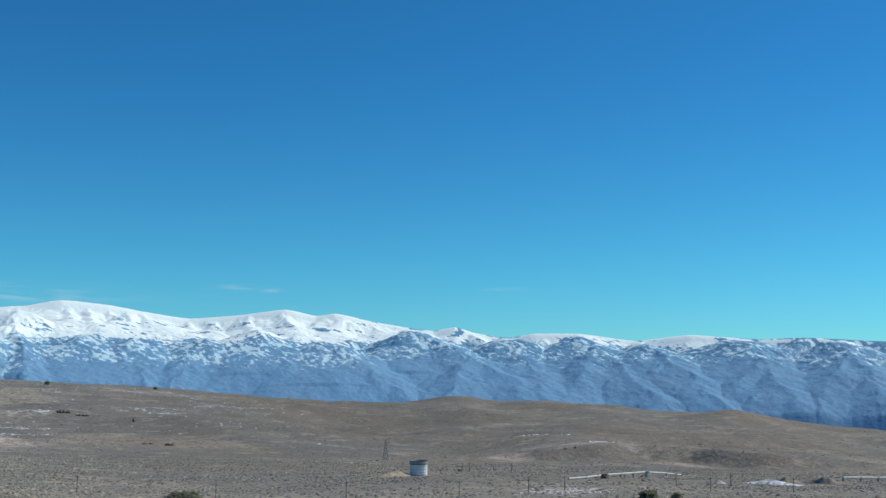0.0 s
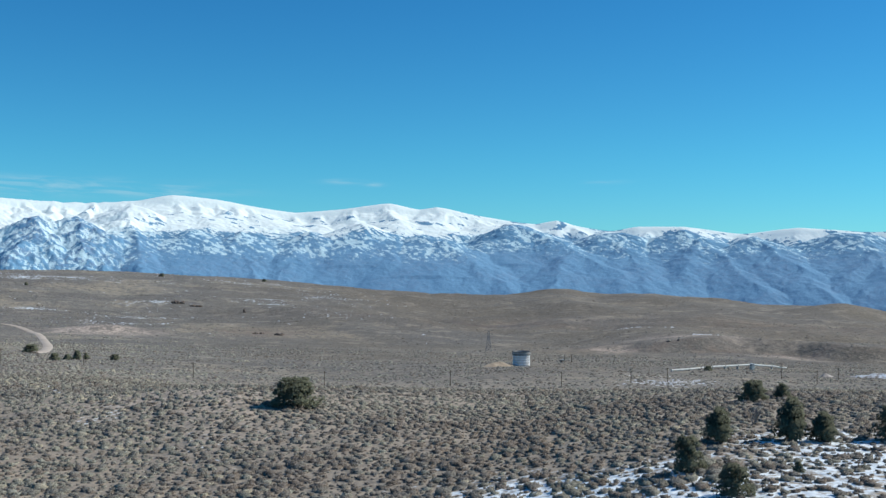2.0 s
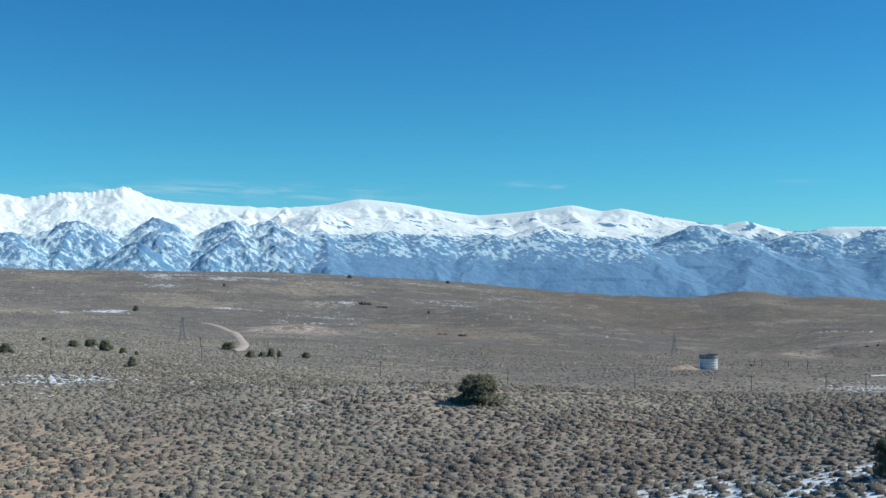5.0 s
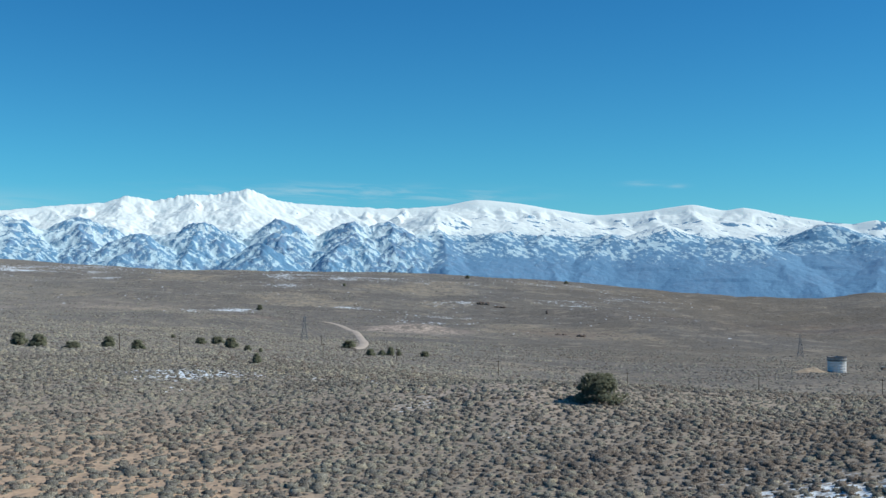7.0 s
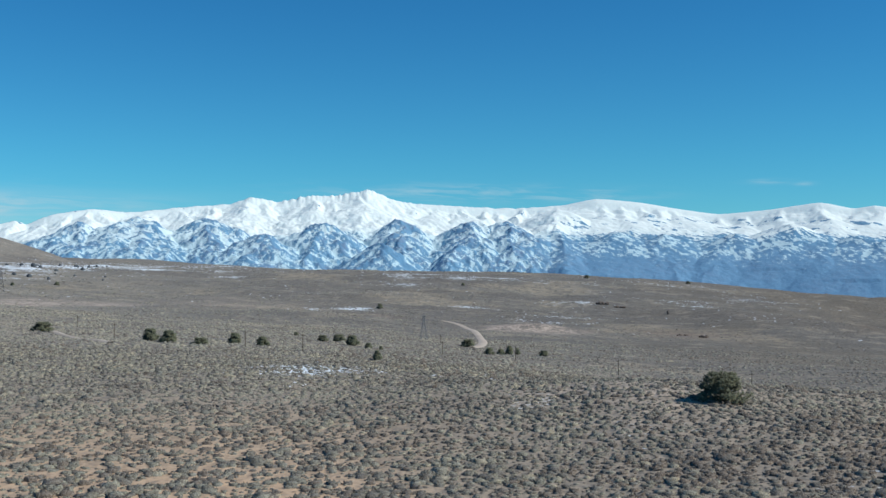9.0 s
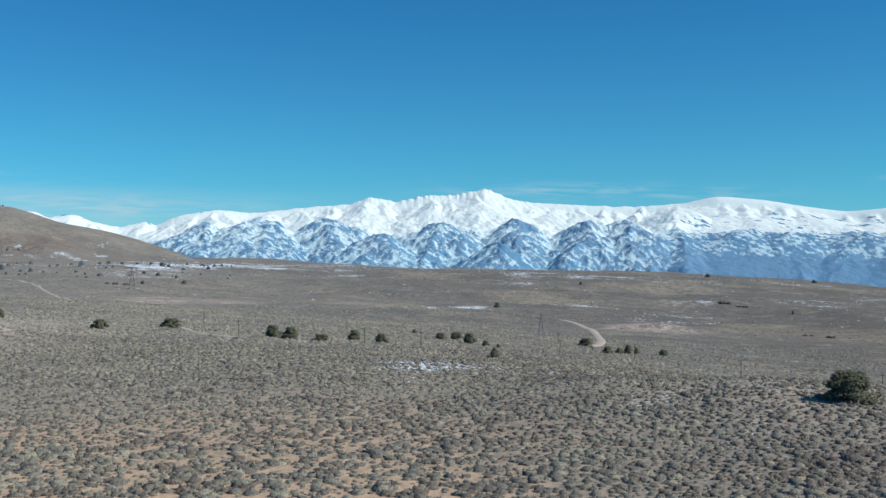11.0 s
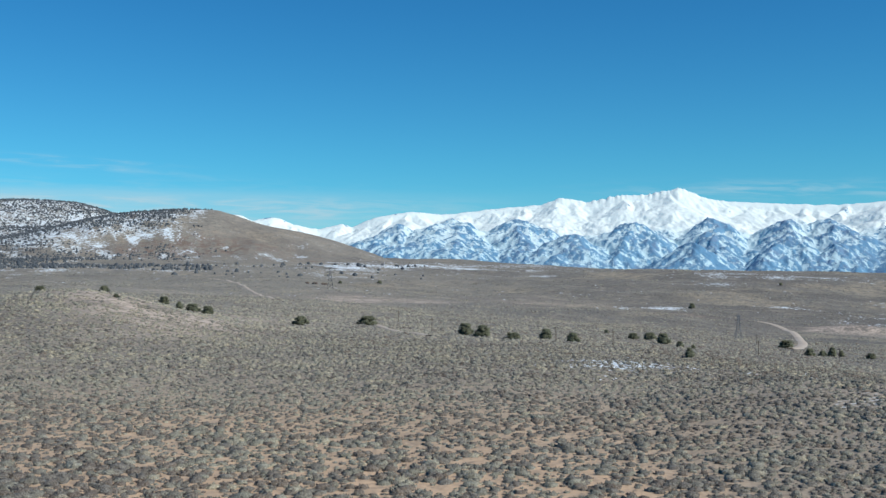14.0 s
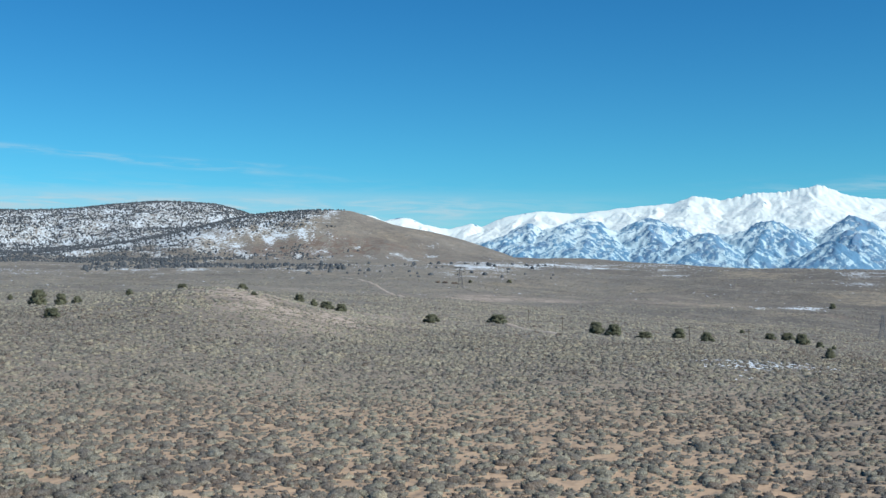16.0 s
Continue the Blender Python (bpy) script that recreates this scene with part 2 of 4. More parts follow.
OCHRE = plain_material("ochre_spoil", (0.30, 0.235, 0.165), (0.46, 0.38, 0.28), 1.6)
SNOWBANK = plain_material("old_snow", (0.22, 0.18, 0.15), (0.78, 0.84, 0.88), 0.6)

SNOW = plain_material("crusted_snow", (0.62, 0.67, 0.72), (0.80, 0.84, 0.88), 0.9)
EARTH = plain_material("brown_earth", (0.23, 0.18, 0.14), (0.32, 0.26, 0.20), 0.5)
RUSTSTEEL = plain_material("weathered_dark_tower_steel", (0.085, 0.09, 0.10), (0.12, 0.125, 0.135), 2.0, 0.7, 0.1)
TOWERSTEEL = plain_material("dull_tower_steel", (0.22, 0.225, 0.23), (0.28, 0.285, 0.29), 2.0, 0.7, 0.1)
DEADWOOD = plain_material("bare_grey_wood", (0.20, 0.185, 0.17), (0.30, 0.28, 0.26), 3.0)
# ---------- the lie of the land (metres; bearings in degrees to the right of +Y) ----------
def perlin(x, y, seed=0):
    """Smooth gradient noise on arrays, about -0.7 to 0.7."""
    xi, yi = np.floor(x).astype(np.int64), np.floor(y).astype(np.int64)
    xf, yf = x - xi, y - yi

    def grad(ix, iy, dx, dy):
        h = (ix * 374761393 + iy * 668265263 + seed * 974634777) & 0xFFFFFFFF
        h = ((h ^ (h >> 13)) * 1274126177) & 0xFFFFFFFF
        a = (h ^ (h >> 16)) * (2 * math.pi / 4294967296.0)
        return np.cos(a) * dx + np.sin(a) * dy

    u, v = xf ** 3 * (xf * (xf * 6 - 15) + 10), yf ** 3 * (yf * (yf * 6 - 15) + 10)
    a, b = grad(xi, yi, xf, yf), grad(xi + 1, yi, xf - 1, yf)
    c, d = grad(xi, yi + 1, xf, yf - 1), grad(xi + 1, yi + 1, xf - 1, yf - 1)
    return (a + u * (b - a)) * (1 - v) + (c + u * (d - c)) * v


def fbm(x, y, octaves=4, seed=0, gain=0.5):
    total, amp = np.zeros_like(x), 1.0
    for k in range(octaves):
        total += amp * perlin(x * 2 ** k, y * 2 ** k, seed + k)
        amp *= gain
    return total


def ridged(x, y, octaves=4, seed=0, gain=0.5):
    total, amp = np.zeros_like(x), 1.0
    for k in range(octaves):
        total += amp * (1 - 2.2 * np.abs(perlin(x * 2 ** k, y * 2 ** k, seed + k)))
        amp *= gain
    return total


def smooth(a, b, x):
    t = np.clip((x - a) / (b - a), 0, 1)
    return t * t * (3 - 2 * t)


def curve(x, xs, ys):
    """A soft monotone curve through a few plan values."""
    xs, ys = np.asarray(xs, float), np.asarray(ys, float)
    h, dy = np.diff(xs), np.diff(ys)
    s = dy / h
    m = np.concatenate([[s[0]], np.where(s[:-1] * s[1:] > 0, 2 * s[:-1] * s[1:] / (s[:-1] + s[1:] + 1e-12), 0), [s[-1]]])
    x = np.clip(x, xs[0], xs[-1])
    i = np.clip(np.searchsorted(xs, x) - 1, 0, len(h) - 1)
    t = (x - xs[i]) / h[i]
    return (ys[i] * (1 + 2 * t) * (1 - t) ** 2 + m[i] * h[i] * t * (1 - t) ** 2
            + ys[i + 1] * t * t * (3 - 2 * t) + m[i + 1] * h[i] * t * t * (t - 1))


# height of the plain along nine bearings, at these distances
REACH = (0, 100, 150, 300, 450, 800, 1500, 2300, 3400)
PLAIN = {
    -60: (1, 1, 2, 8, 5, 4, 20, 42, 30),
    -45: (1, 1, 2, 7, 6, 5, 24, 40, 30),
    -30: (1, 0, 1, 2, 2, 2, 26, 38, 10),
    -20: (1, 0, 1, -1, -4, -6, 23, 37, -20),
    -10: (1, 0, 0, -3, -9, -15, 19, 0, -90),
    0: (1, 0, 2, -7, -15, -24, 15, -30, -110),
    11: (1, 1, 2.5, -13, -20, -29, -2, -60, -125),
    20: (1, 2, 2, -14, -20, -34, -18, -75, -135),
    33: (1, 5.5, 4, -14, -21, -36, -22, -95, -145),
    46: (1, 6, 5, -14, -22, -40, -54, -105, -145),
}
# crest of the wooded brown hill and of the mesa behind it: bearing, degrees above the plain's eye level
HILL = ((-60, 0.2), (-45, 0.8), (-40, 1.6), (-36, 2.58), (-34, 2.81), (-32.3, 2.92), (-30.9, 2.92), (-30, 2.72), (-28.3, 2.17), (-26.2, 1.77), (-23.9, 1.12), (-22.1, 0.42), (-20, -0.6), (-12, -8))
MESA = ((-75, 2.2), (-60, 3.1), (-50, 3.0), (-47.3, 2.76), (-45, 2.84), (-42.5, 3.11), (-40, 3.30), (-37.7, 3.2), (-36, 2.78), (-34, 2.2), (-30, 0.8), (-26, -1), (-18, -8))


def bearing(x, y):
    return np.degrees(np.arctan2(x, y)), np.hypot(x, y)


def ground_z(x, y):
    x, y = np.asarray(x, float), np.asarray(y, float)
    az, d = bearing(x, y)
    turned = np.abs(az)
    front = 1 - smooth(75, 120, turned)
    az = np.where(turned > 75, np.sign(az) * 75 * (1 - smooth(75, 180, turned)), az)
    keys = sorted(PLAIN)
    cols = np.array([[PLAIN[k][i] for k in keys] for i in range(len(REACH))])
    rings = np.array([curve(az, keys, c) for c in cols])
    dd = np.clip(d, 0, REACH[-1] - 1)
    i = np.clip(np.searchsorted(REACH, dd, side="right") - 1, 0, len(REACH) - 2)
    r = np.array(REACH, float)
    slope = (rings[1:] - rings[:-1]) / np.diff(r).reshape(-1, *([1] * (rings.ndim - 1)))
    zero = np.zeros_like(rings[:1])
    prod = slope[:-1] * slope[1:]
    tang = np.concatenate([slope[:1], np.where(prod > 0, 2 * prod / (slope[:-1] + slope[1:] + np.where(np.abs(slope[:-1] + slope[1:]) < 1e-9, 1e-9, 0)), 0), zero])
    take = lambda a, k: np.take_along_axis(a, k[None], 0)[0]
    h = np.diff(r)[i]
    t = (dd - r[i]) / h
    z = (take(rings, i) * (1 + 2 * t) * (1 - t) ** 2 + take(tang, i) * h * t * (1 - t) ** 2
         + take(rings, i + 1) * t * t * (3 - 2 * t) + take(tang, i + 1) * h * t * t * (t - 1))
    # swells, hummocks and shallow gullies
    near = smooth(70, 180, d)
    z = z + near * 1.1 * fbm(x / 90, y / 90, 3, 3) + 0.12 * fbm(x / 6, y / 6, 2, 8)
    far = smooth(500, 900, d) * (1 - smooth(2000, 3000, d))
    z = z + far * ((5.0 + 3.0 * smooth(5, 20, az)) * fbm(x / 230, y / 230, 5, 11) - (2.2 + 3.0 * smooth(8, 20, az)) * np.maximum(0, ridged(x / 330, y / 330, 2, 17) - 0.75))
    z = z + far * (1 - smooth(1150, 1500, d)) * 1.8 * fbm(x / 75, y / 48, 2, 23)
    # pale knoll, the rise under the lone pine, the bluff below the low hills, two low hills
    for az0, d0, wa, wd, up in ((-37, 325, 5.5, 70, 7.6), (7.5, 158, 4.5, 24, 1.1), (25.3, 1250, 2.6, 160, 6.0), (38.7, 1400, 2.4, 190, 9.0), (15, 950, 5, 90, 6.0), (1.6, 780, 2.1, 11, 5.5), (25.0, 1560, 1.5, 190, 9.5), (28.9, 1580, 2.2, 190, 6.0), (36.0, 1480, 2.3, 240, -11.5), (-13.8, 1800, 1.9, 250, 4.5)):
        z = z + front * up * np.exp(-((az - az0) / wa) ** 2 - ((d - d0) / wd) ** 2)
    edge = d - 690 + 34 * fbm(x / 70, y / 70, 2, 19)
    z = z + front * 8.5 * smooth(0, 26, edge) * np.exp(-((az - 36) / 9) ** 4) * (1 - smooth(790, 1150, d))
    # hill and mesa
    for crest, d0, toe, back, seed in ((HILL, 1900, 1480, 2500, 21), (MESA, 2450, 1900, 3300, 31)):
        up = 20 + d0 * np.tan(np.radians(curve(az, *zip(*crest)))) - z
        wob = 60 * fbm(x / 240, y / 240, 3, seed)
        prof = smooth(toe, d0, d + wob * (1 - smooth(d0 - 260, d0 - 60, d))) ** 1.25 * (1 - smooth(d0, back, d))
        z = z + front * np.maximum(up, 0) * prof + front * prof * (1 - prof) * 36 * fbm(x / 75, y / 75, 4, seed + 3) * (up > 0)
    return z

# ---------- mesh helpers ----------
def tri_mesh(name, verts, faces, mat, fields=None, soft=False):
    """An object from numpy arrays of vertices and of triangles or quads."""
    me = bpy.data.meshes.new(name)
    n, k = faces.shape
    me.vertices.add(len(verts))
    me.vertices.foreach_set("co", np.ascontiguousarray(verts, np.float32).ravel())
    me.loops.add(n * k)
    me.loops.foreach_set("vertex_index", np.ascontiguousarray(faces, np.int32).ravel())
    me.polygons.add(n)
    me.polygons.foreach_set("loop_start", np.arange(0, n * k, k, dtype=np.int32))
    me.polygons.foreach_set("use_smooth", np.full(n, soft))
    for key, val in (fields or {}).items():
        me.attributes.new(key, "FLOAT", "POINT").data.foreach_set("value", np.ascontiguousarray(val, np.float32).ravel())
    me.materials.append(mat)
    me.update()
    me.validate()
    return new(name, me)


def grid_faces(rows, cols, wrap=False):
    r, c = np.meshgrid(np.arange(rows - 1), np.arange(cols if wrap else cols - 1), indexing="ij")
    a, b = r * cols + c, r * cols + (c + 1) % cols
    return np.stack([a, b, b + cols, a + cols], -1).reshape(-1, 4)


def part(name, bm, mat, parent, label=""):
    me = bpy.data.meshes.new(name)
    bm.to_mesh(me)
    bm.free()
    me.materials.append(mat)
    ob = new(name, me)
    ob.parent = parent
    if label:
        ob["label"] = label
    return ob


def thing(name, x, y, z=None, turn=0.0, **tags):
    ob = new(name)
    ob.matrix_world = pose(x, y, float(ground_z(x, y)) if z is None else z, 0, 0, turn)
    return tagged(ob, **tags)


def blob_sum(x, y, spots):
    az, d = bearing(x, y)
    total = np.zeros_like(az)
    for a0, d0, wa, wd, amt in spots:
        total += amt * np.exp(-((az - a0) / wa) ** 2 - ((d - d0) / wd) ** 2)
    return total


# old snow lying on the ground: bearing, distance, half-widths, amount
SNOW_NEAR = ((31, 84, 8, 14, 0.60), (40, 90, 6, 17, 0.57), (24, 80, 6.5, 12, 0.66), (36, 108, 5, 9, 0.5), (-10.0, 226, 3.4, 24, 1.0), (1.4, 146, 2.4, 14, 0.33), (7.5, 122, 6, 18, 0.32),
             (2, 195, 4, 20, 0.35), (29.8, 392, 1.9, 26, 1.2), (31.4, 398, 0.9, 14, 1.0), (20, 100, 5, 20, 0.4), (36, 280, 4, 40, 0.3))
SNOW_FAR = ((-9.76, 880, 0.5, 22, 3.0), (-7.9, 918, 0.9, 14, 2.2), (-1.6, 1008, 1.2, 22, 1.6), (-17, 1560, 4.5, 90, 0.9), (-14.5, 1250, 2.0, 12, 1.0), (-2, 1290, 3.6, 34, 1.5), (-5, 1180, 1.4, 16, 1.5), (-20.5, 1500, 3.5, 60, 1.3), (-23.6, 1340, 2.2, 110, 1.4), (2, 900, 2.0, 30, 0.9), (13.2, 960, 1.4, 24, 0.6), (13, 1260, 1.6, 40, 0.7), (3.9, 1080, 1.4, 30, 0.6), (-16, 1330, 4, 14, 1.3),
            (3.5, 950, 1.6, 26, 0.6), (-24, 1180, 1.4, 10, 1.2), (8, 1350, 2, 30, 0.5), (-40, 1250, 8, 40, 0.9), (-35, 1420, 8, 40, 0.55), (11, 1150, 2.5, 40, 0.45), (32.2, 763, 0.75, 13, 1.7), (29, 880, 1.4, 10, 0.7))
PALE = ((1.5, 768, 2.3, 18, 2.0), (27.3, 697, 1.3, 12, 1.2), (36.2, 676, 1.5, 10, 1.1), (-33.5, 325, 4.5, 65, 2.2), (6.5, 155, 5, 25, 0.7), (-23.5, 820, 1.8, 45, 1.7), (-19.8, 850, 1.3, 22, 1.3), (-29, 760, 5, 60, 0.5), (32, 740, 4, 22, 0.7), (-14, 900, 4, 60, 0.4))
RED = ((33, 696, 7, 12, 0.6), (-44.2, 2105, 0.9, 40, 1.4), (-40.6, 2020, 0.9, 40, 1.4), (-37, 1745, 0.7, 30, 1.2), (-32.4, 1643, 3.2, 30, 1.9), (9, 820, 3, 40, 0.8), (-32, 1640, 5, 60, 0.9), (-26, 1560, 3, 30, 0.7), (20, 1000, 6, 70, 0.6), (36, 1000, 7, 120, 0.5), (-7, 830, 3, 30, 0.5), (-44, 1900, 4, 80, 0.8))
# snow on the wooded hill
HILL_SNOW = ((-42.5, 2210, 3.6, 30, 1.5), (-47, 2080, 6, 150, 0.75), (-41, 1990, 3, 90, 0.6), (-37.4, 1700, 2.0, 60, 0.65), (-36.2, 1790, 1.6, 60, 0.65), (-34.4, 1690, 1.6, 40, 0.6), (-36, 1600, 4, 40, 0.9), (-29.5, 1640, 3, 10, 1.3), (-31.5, 1690, 1.4, 12, 1.2), (-28, 1600, 3, 8, 1.2),
             (-33.5, 1581, 4, 6, 1.7), (-35.2, 1850, 2.6, 50, 0.9), (-32.4, 1885, 1.8, 22, 1.0), (-27, 1560, 3, 40, 0.8), (-26.4, 1690, 0.5, 30, 1.2), (-38, 1480, 8, 60, 0.6), (-36, 1380, 9, 90, 0.55), (-40, 1150, 8, 60, 0.5))
BARE = ((-14, 88, 9, 14, 0.5), (-24, 86, 5, 10, 0.4), (-4, 86, 5, 9, 0.4), (-34, 92, 5, 12, 0.2), (-30, 130, 8, 14, 0.3))


def sand_at(az, d):
    return 0.85 * (1 - smooth(-12, 0, az)) * (1 - smooth(95, 180, d)) * smooth(40, 70, d)


def build_ground():
    az = np.concatenate([np.linspace(-180, -66, 58)[:-1], np.linspace(-64, 60, 640), np.linspace(62, 180, 60)[1:-1]])
    d = np.concatenate([[0.0, 12, 30, 48, 62], np.geomspace(72, 3300, 262), [3700, 4200, 4850]])
    D, A = np.meshgrid(d, np.radians(az), indexing="ij")
    x, y = D * np.sin(A), D * np.cos(A)
    z = ground_z(x, y)
    azd, _ = bearing(x, y)
    far = smooth(120, 430, D)
    hill = smooth(1500, 1800, D) * (1 - smooth(-27, -21, azd))
    bits = fbm(x / 70, y / 26, 4, 51)
    slopes = hill * 0.45 * smooth(1640, 1740, D) * (1 - smooth(-34, -31.2, azd)) + hill * 0.3 * smooth(1760, 1830, D) * (1 - smooth(-31.5, -30, azd)) + hill * (0.44 + 0.26 * (1 - smooth(-39, -36, azd)) + 1.0 * fbm(x / 46, y / 60, 5, 53, 0.68)) * (1 - smooth(-34, -30.5, azd)) + blob_sum(x, y, HILL_SNOW) * (0.38 + 1.7 * fbm(x / 24, y / 34, 4, 55, 0.65))
    snow = blob_sum(x, y, SNOW_NEAR) * (1 - 0.65 * smooth(200, 300, D)) + blob_sum(x, y, SNOW_FAR) * (0.32 + 0.9 * bits) + np.clip(0.68 * slopes, 0, 0.66)
    snow = snow + blob_sum(x, y, ((-20.5, 1400, 4.5, 110, 0.62),)) * np.clip(0.85 + 1.3 * fbm(x / 60, y / 30, 4, 52), 0, 1.2)
    snow = snow + 0.62 * smooth(650, 1100, D) * (1 - smooth(12, 20, azd)) * np.clip(bits + 0.1, 0, 1)
    ash = (1 - smooth(-24, -8, azd)) * smooth(160, 420, D) * np.clip(0.75 + 1.1 * fbm(x / 130, y / 130, 4, 58), 0, 1)
    fields = {"ash": ash, "cover": np.clip(0.03 + 0.42 * smooth(135, 220, D) * (1 - smooth(-6, 3, azd)) * (1 - smooth(220, 420, D)) + 0.25 * far + 0.42 * smooth(230, 420, D) * (0.75 + 0.25 * smooth(-4, 6, azd)) + 0.15 * smooth(400, 720, D), 0, 1), "snow": np.clip(snow, 0, 2), "pale": np.clip(blob_sum(x, y, PALE) + 0.1 * hill * smooth(-33, -29, azd), 0, 1), "red": np.clip(blob_sum(x, y, RED), 0, 1), "bare": np.clip(blob_sum(x, y, BARE) + sand_at(azd, D), 0, 1), "dusk": np.clip(smooth(2, 15, azd) * smooth(280, 560, D) * (0.75 + 0.9 * fbm(x / 160, y / 120, 5, 57, 0.6)), 0, 1)}
    ob = tri_mesh("ground", np.stack([x, y, z], -1).reshape(-1, 3), grid_faces(len(d), len(az), True)[:, ::-1], GROUND, fields, True)
    return tagged(ob, "sandy desert ground with scrub and old snow patches", "ground", kind="structure")


build_ground()

# skyline of the range: bearing, degrees of height
CREST = ((-75, 2.0), (-50, 2.2), (-36, 2.0), (-29.6, 2.72), (-28.9, 2.42), (-27.9, 2.62), (-26.9, 2.28), (-25.6, 2.0), (-24.3, 2.26), (-23.8, 2.14), (-22.6, 2.62), (-20.6, 2.91), (-19.1, 2.78), (-16, 3.11), (-14.1, 3.25),
         (-12.9, 3.62), (-11.6, 3.40), (-10.1, 3.72), (-8.6, 3.76), (-7.05, 4.05), (-5.4, 3.48), (-4, 3.32), (0.5, 3.10), (3.1, 3.25), (4.9, 3.57), (7, 3.38), (9.1, 3.01), (11.05, 2.74), (13.4, 2.92), (15.9, 3.24),
         (17.5, 2.93), (18.4, 3.05), (20.4, 2.63), (23.5, 2.17), (24.6, 2.35), (25.7, 2.05), (27.4, 1.80), (28.8, 2.02), (31, 2.0), (33.9, 1.62), (36.6, 1.90), (40, 1.66), (42, 1.72), (46, 1.5), (75, 1.2))


# spurs in front of the crest: bearing and height (degrees) and distance of the top, bearing of the foot
SPURS_WEST = ((-26.5, 1.5, 3800, -26), (-21.4, 2.25, 3850, -21.8), (-18.7, 2.5, 3850, -18.2), (-15.2, 2.56, 3820, -14.4), (-12.4, 1.75, 3600, -12.4), (-9.4, 2.36, 3720, -10.4), (-6.4, 1.2, 3480, -6.6), (-5.3, 2.45, 3800, -4.6),
              (-1.6, 2.46, 3800, -2.2), (0.3, 2.42, 3820, 0.9), (3.0, 3.05, 4150, 0.6))
SPURS_EAST = ((3.6, 1.7, 3850, 2.2), (5.9, 1.85, 3850, 6.8), (8.2, 1.75, 3830, 6.9), (11.9, 1.75, 3850, 9.0), (14.4, 2.2, 3950, 17.6), (17.8, 1.6, 3850, 19.2), (18.9, 1.35, 3750, 23.4), (22.5, 2.16, 4020, 31.0), (27.6, 1.8, 4000, 29.6),
              (30.8, 1.86, 4000, 36.2), (34.6, 1.5, 3880, 39.0), (39.0, 1.86, 4020, 42.4), (43.5, 1.6, 3950, 46.5), (48, 1.5, 3900, 51))

FOOT, CREST_D = 3150.0, 4350.0


def ridge_lines(crest_z):
    """Ridges of the front as segments (arc, distance, height) to (arc, distance, height), with the fall of their flanks."""
    rnd = random.Random(417)
    lines = []

    def run(points, fall):
        for p, q in zip(points, points[1:]):
            lines.append((*p, *q, fall))

    for spurs, west in ((SPURS_WEST, True), (SPURS_EAST, False)):
        for a1, e1, d1, a0 in spurs:
            top = (a1 * 66.0, d1, 20 + d1 * math.tan(math.radians(e1)))
            foot = (a0 * 66.0, FOOT + 60, -100.0 if west else -110.0)
            fall = rnd.uniform(0.42, 0.62) if west else rnd.uniform(0.36, 0.48)
            n = max(6, int((d1 - FOOT) / 55))
            spine = []
            for k in range(n + 1):
                f = k / n
                w = math.sin(math.pi * f)
                spine.append((foot[0] + (top[0] - foot[0]) * f + w * rnd.uniform(-16, 16), foot[1] + (top[1] - foot[1]) * f,
                              foot[2] + (top[2] - foot[2]) * f ** (0.86 if west else 0.95) + w * rnd.uniform(-7, 7)))
            run(spine, fall)
            for side in (-1, 1):
                # a shoulder forks off and comes down beside the spine
                f0, out, m = rnd.uniform(0.55, 0.88), side * rnd.uniform(70, 150), 7
                k0 = int(f0 * n)
                px, py, pz = spine[k0]
                y1 = FOOT + rnd.uniform(60, 260)
                z1 = foot[2] + rnd.uniform(0, 40)
                run([(px + out * (q / m) ** 0.8 + rnd.uniform(-9, 9) * (q > 0), py + (y1 - py) * q / m, pz - 3 + (z1 - pz) * (q / m) ** 1.15 + rnd.uniform(-5, 5) * (q > 0)) for q in range(m + 1)], fall * rnd.uniform(0.9, 1.15))
            back = (top[0] + rnd.uniform(-60, 60), CREST_D, 0)
            zc = float(crest_z(back[0] / 66.0)) - 4
            saddle = tuple(0.5 * (top[m] + back[m]) for m in (0, 1)) + (min(top[2] - (10 if west else -4), 0.5 * (top[2] + zc)),)
            run([top, saddle, (back[0], back[1], zc)], fall * 0.9)
            for k in range(1, n + 1):
                for side in (-1, 1):
                    if rnd.random() < 0.16:
                        continue
                    x, y, z = spine[k]
                    far = rnd.uniform(50, 210) * (0.55 + 0.45 * k / n)
                    turn = rnd.uniform(0.35, 1.15)
                    steep = (spine[k][2] - spine[k - 1][2]) / (spine[k][1] - spine[k - 1][1])
                    ease = rnd.uniform(0.68, 0.86)
                    at = lambda f, ex: (x + side * far * f * math.cos(turn) + ex, y - far * f * math.sin(turn), z - far * f * ease * (max(steep, 0.2) * math.sin(turn) + fall * math.cos(turn)))
                    mid, tip = at(0.5, rnd.uniform(-9, 9)), at(1.0, 0)
                    run([(x, y, z - 2), mid, tip], fall * rnd.uniform(1.15, 1.5))
    # ribs that hang from the crest itself
    a = -59.0
    while a < 57:
        west = a < 2
        length = rnd.uniform(160, 360)
        drift = rnd.uniform(-110, 110)
        z0 = float(crest_z(a)) - rnd.uniform(1, 16)
        run([(a * 66, CREST_D, z0), (a * 66 + 0.5 * drift + rnd.uniform(-14, 14), CREST_D - 0.5 * length, z0 - 0.5 * length * 0.36), (a * 66 + drift, CREST_D - length, z0 - length * 0.43)], 0.36 if west else 0.29)
        a += rnd.uniform(0.35, 1.1) if west else rnd.uniform(0.5, 1.5)
    return lines


